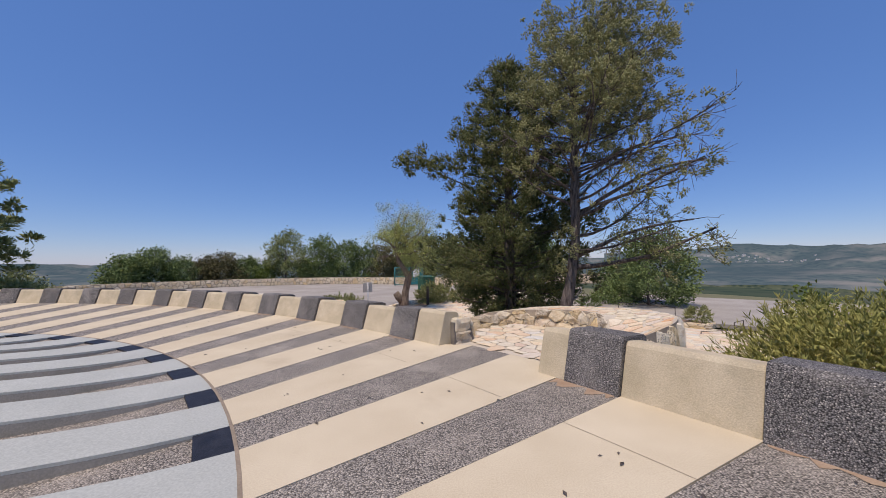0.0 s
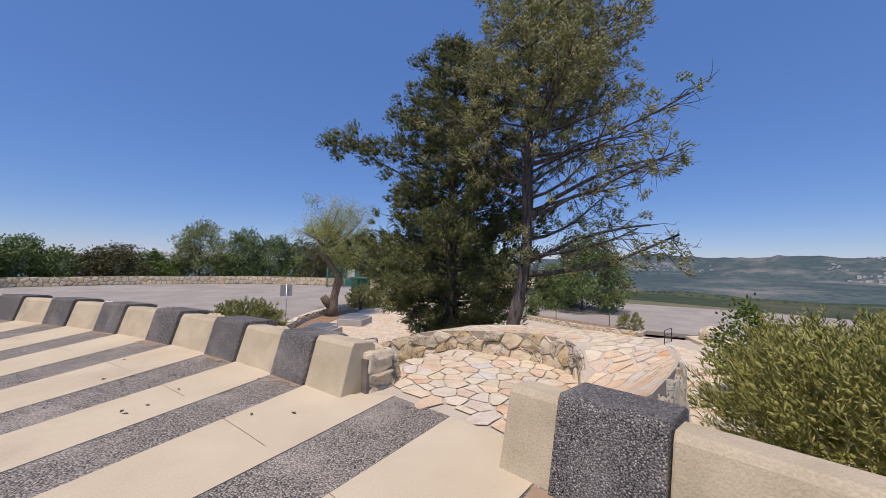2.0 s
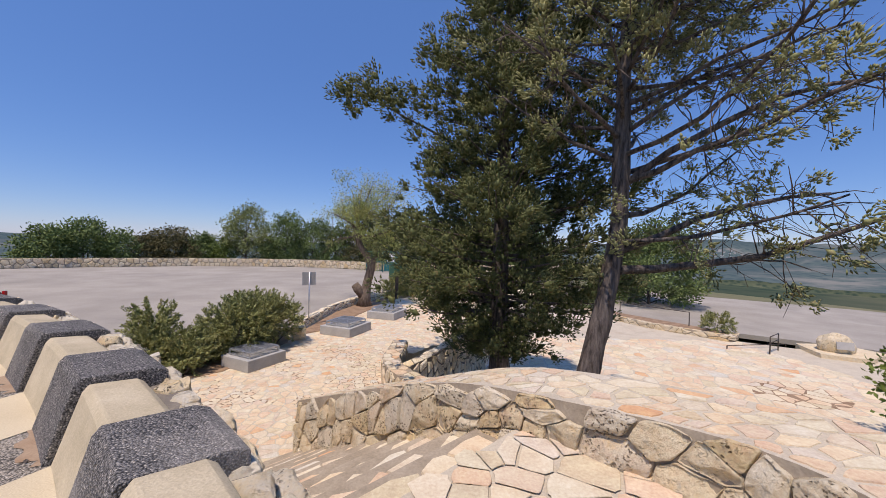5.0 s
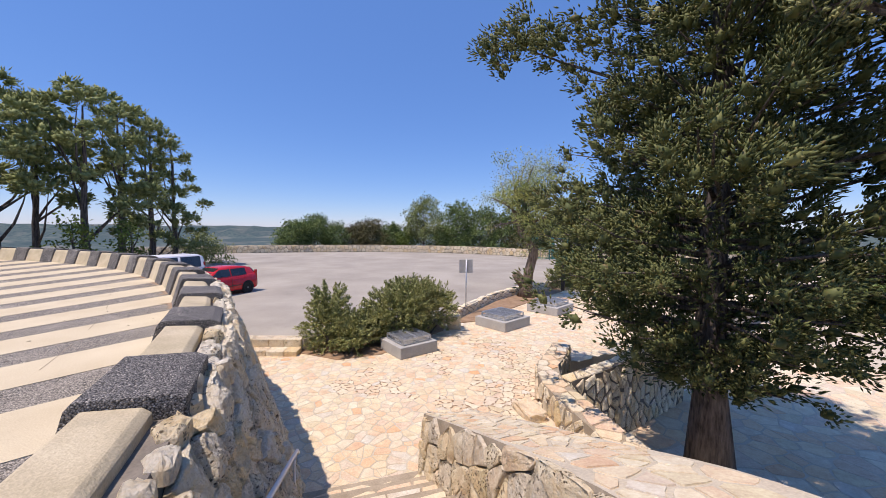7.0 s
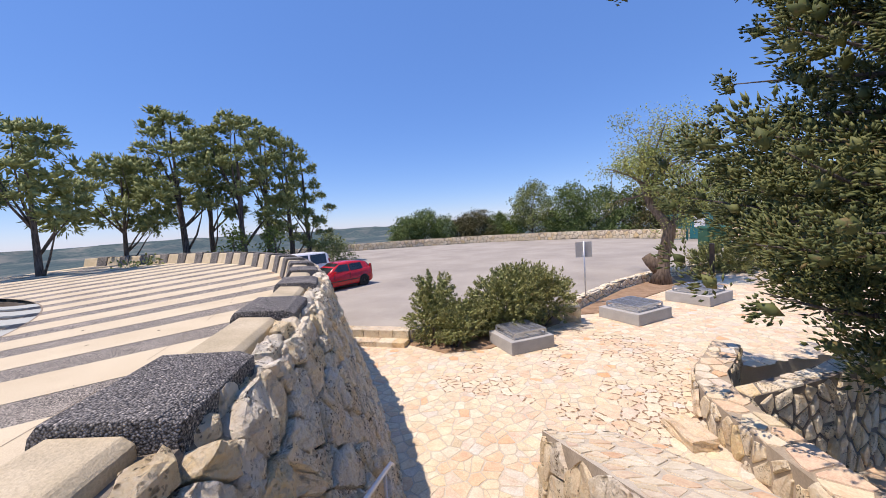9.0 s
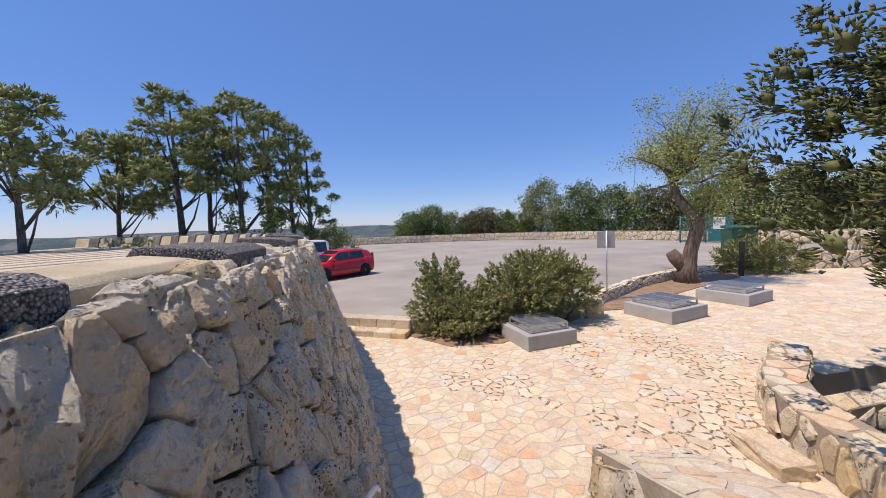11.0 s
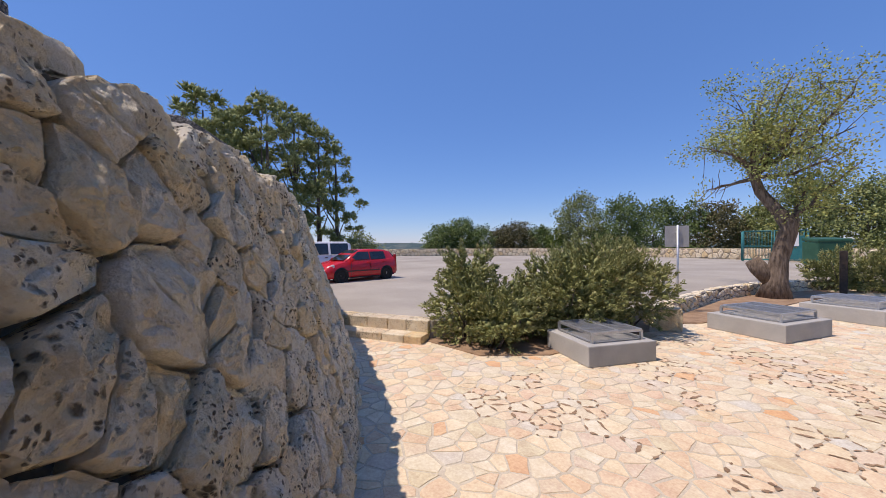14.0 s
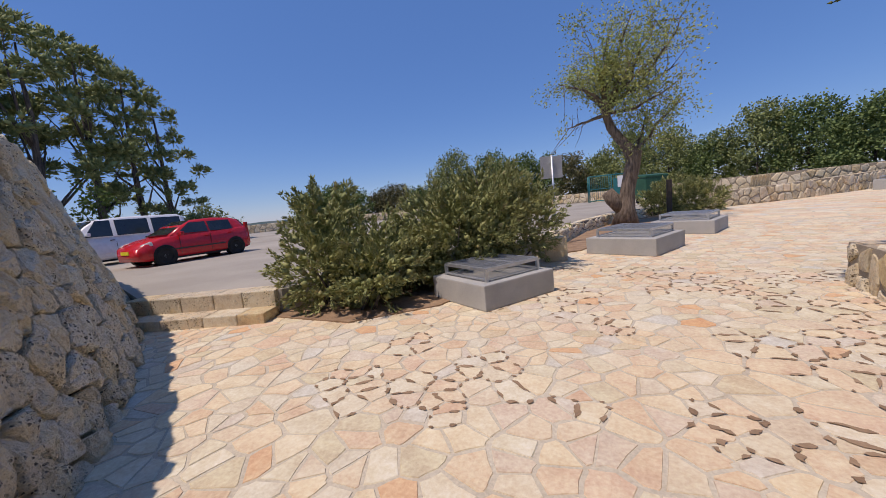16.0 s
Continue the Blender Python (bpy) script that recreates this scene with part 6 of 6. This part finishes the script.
far_tree("small_tree", "small leafy tree with a thin trunk beside the broom", 14.5, 13.5, LOWER_Z, 3.4, 2.6, LIME, 290, crown_low=0.35, blobs=10, dens=4, size=0.12, flat=0.9)

# ---- stones of walls and paving ----
rng = random.Random(77)
wall_cells = voronoi(0, 0, LEN, HIGH, 0.2, 0.235, rng, 0.5, 0.3)
lay([c for c in wall_cells if c[0][0] < 11.5], wall_point, lambda u, v: 2.0 < u < 9.0, wall_ret, WALL_STONE, 0.007, 0.07, 78, "boulder", 0.8, 3, 0.0, "boulder_field")
lay([c for c in wall_cells if c[0][0] >= 11.5], wall_point, lambda u, v: False, wall_ret, WALL_STONE, 0.007, 0.07, 80, "boulder", 0.8, 2, 0.0, "boulder_field")
# coping of small stones between wall and parapet
lay(voronoi(0, 0, LEN, 0.24, 0.27, 0.24, rng, 0.4), lambda u, v, h: ring(A0 + u / ARC, R_TOP - 0.2 + v, WALL_TOP - 0.03 + h), lambda u, v: False, wall_ret, WALL_STONE, 0.015, 0.07, 79, rough=1.0, flip=True, rest="coping_field")


def in_poly(x, y, poly):
    inside = False
    for k in range(len(poly)):
        (x1, y1), (x2, y2) = poly[k - 1], poly[k]
        if (y1 > y) != (y2 > y) and x < (x2 - x1) * (y - y1) / (y2 - y1) + x1:
            inside = not inside
    return inside


def wall_r(x, y):
    return math.hypot(x - C_OUT.x, y - C_OUT.y)


cells = [c for c in voronoi(-10, 10, 14, 27, 0.2, 0.14, random.Random(91), 0.5, 0.42) if in_poly(*c[0], PLAZA) and wall_r(*c[0]) > R_BASE - 0.2]
soil_cells = [c for c in cells if -5.2 < c[0][0] < 1.5 and 14.3 + 0.12 * c[0][0] < c[0][1] < 19.2]
lay(cells, lambda u, v, h: Vector((u, v, PLAZA_Z + h)), lambda u, v: v < 14.6 and -6 < u < 0, plaza, FLAG, 0.012, 0.0045, 92, "flagstone", 0.85, 1, rest="flagstone_field")
cells = [c for c in voronoi(-6, 27, 14, 44, 0.6, 0.5, random.Random(93), 0.5, 0.25) if in_poly(*c[0], PLAZA)]
lay(cells, lambda u, v, h: Vector((u, v, PLAZA_Z + h)), lambda u, v: False, plaza, FLAG, 0.014, 0.0045, 94, "flagstone", 0.85, 1, rest="flagstone_field")
cells = [c for c in voronoi(-1, 4, 4, 9.5, 0.24, 0.18, random.Random(95), 0.5, 0.4) if wall_r(*c[0]) > R_OUT + 0.6 and in_poly(*c[0], [(0.0, 5.3), (1.5, 4.4), (2.3, 5.0), (3.4, 6.2), (3.2, 7.2), (2.3, 8.25), (1.72, 8.4), (-0.1, 6.85)])]
lay(cells, lambda u, v, h: Vector((u, v, h)), lambda u, v: True, landing, FLAG, 0.009, 0.005, 96, "flagstone", 0.85, 1)
for k in range(STEPS - 1):
    def tread(u, v, h, k=k):
        p = STAIR_A + STAIR_D * (k * RUN + v) + STAIR_N * u
        return Vector((p.x, p.y, -RISE * (k + 1) + h))
    lay(voronoi(-1.75, -0.02, 1.3, RUN + 0.0, 0.42, 0.39, random.Random(400 + k), 0.3), tread, lambda u, v: True, stairs, FLAG, 0.012, 0.02, 420 + k, "tread_stone", 0.4, 1)
SIDE_LEN = 11.0
top_cells = voronoi(0, 0.02, SIDE_LEN, 0.98, 0.19, 0.19, random.Random(97), 0.5, 0.3)
lay(top_cells, lambda u, v, h: along(SIDE_IN, min(1, u / SIDE_LEN)).lerp(along(SIDE_OUT, min(1, u / SIDE_LEN)), v) + Vector((0, 0, h - 0.012)), lambda u, v: True, side_wall, FLAG, 0.022, 0.012, 98, "coping_stone", 0.9, 1, flip=True)


def side_face(u, v, h):
    t = max(0.0, min(1.0, u / SIDE_LEN))
    a, b = along(SIDE_IN, t), along(SIDE_OUT, t)
    n = a - b
    n.z = 0
    n.normalize()
    z0 = side_floor(t)
    p = a + n * (0.06 * (1 - v) + h + 0.03)
    p.z = z0 + (a.z - z0) * v
    return p


lay(voronoi(0, 0, SIDE_LEN, 1.0, 0.26, 0.30, random.Random(99), 0.48, 0.22), side_face, lambda u, v: True, side_wall, CUT_STONE, 0.006, 0.035, 110, "face_stone", 0.8, 3, smooth=True)


def side_back(u, v, h):
    t = max(0.0, min(1.0, u / SIDE_LEN))
    a, b = along(SIDE_IN, t), along(SIDE_OUT, t)
    n = b - a
    n.z = 0
    n.normalize()
    z0 = LOWER_Z - 0.2
    p = b + n * (0.2 * (1 - v) + h + 0.04)
    p.z = z0 + (b.z - z0) * v
    return p


lay(voronoi(0, 0, SIDE_LEN, 1.0, 0.4, 0.12, random.Random(111), 0.42), side_back, lambda u, v: False, side_wall, WALL_STONE, 0.01, 0.06, 112, "back_stone", 0.9, 2, rest="back_stone_field", flip=True)


def side_end(u, v, h):
    a, b = along(SIDE_IN, 1.0), along(SIDE_OUT, 1.0)
    d = Vector((-0.68, 0.73, 0))
    p = a.lerp(b, u) + d * (h + 0.03)
    p.z = PLAZA_Z - 0.1 + (a.z - PLAZA_Z + 0.1) * v
    return p


lay(voronoi(0, 0, 1, 1, 0.36, 0.3, random.Random(113), 0.4), side_end, lambda u, v: True, side_wall, CUT_STONE, 0.006, 0.035, 114, "end_stone", 0.8, 3, smooth=True)

# soil washed into the joints of the paving near the low wall
rs = np.random.RandomState(5)
bv, bf = [], []
for (cx, cy), poly in soil_cells:
    if noise.noise(Vector((cx * 0.55, cy * 0.75, 7.0))) + 0.6 * noise.noise(Vector((cx * 1.9, cy * 1.9, 3.0))) < 0.05:
        continue
    for k in range(len(poly)):
        p, q = Vector(poly[k - 1]), Vector(poly[k])
        if (q - p).length < 0.05 or rs.rand() < 0.3:
            continue
        n = Vector((p.y - q.y, q.x - p.x)).normalized()
        n0, z = len(bv), PLAZA_Z + 0.0065 + len(bf) * 1e-6
        start, reach = 0.5 * rs.rand(), 0.25 + 0.35 * rs.rand()
        stops = [(start + reach * f, w * (0.012 + 0.022 * rs.rand())) for f, w in ((0.0, 0.15), (0.3, 1.0), (0.65, 0.9), (1.0, 0.1))]
        bv += [(*(p.lerp(q, f) + n * r), z) for f, r in stops] + [(*(p.lerp(q, f) - n * r * rs.rand()), z) for f, r in reversed(stops)]
        bf.append(tuple(range(n0, n0 + 8)))
tagged(obj("joint_soil", bv, bf, SOIL, plaza), kind="stuff")

cells = [c for c in voronoi(1.5, 9, 20, 26, 0.55, 0.45, random.Random(120), 0.5, 0.22) if in_poly(*c[0], LOWER)]
lay(cells, lambda u, v, h: Vector((u, v, LOWER_Z + 0.004 + h)), lambda u, v: False, lower, FLAG, 0.02, 0.006, 121, "flagstone", 0.8, 1, rest="paving_field")


def side_start(u, v, h):
    a, b = along(SIDE_IN, 0.0), along(SIDE_OUT, 0.0)
    d = Vector((a.y - b.y, b.x - a.x, 0)).normalized()
    if d.dot(a + b - along(SIDE_IN, 0.06) - along(SIDE_OUT, 0.06)) < 0:
        d = -d
    p = a.lerp(b, u) + d * (h + 0.03)
    p.z = -1.2 + (a.z + 1.2) * v
    return p


lay(voronoi(0, 0, 1, 1, 0.28, 0.22, random.Random(115), 0.45), side_start, lambda u, v: True, side_wall, WALL_STONE, 0.01, 0.05, 116, "start_stone", 0.9, 3, flip=True, smooth=True)
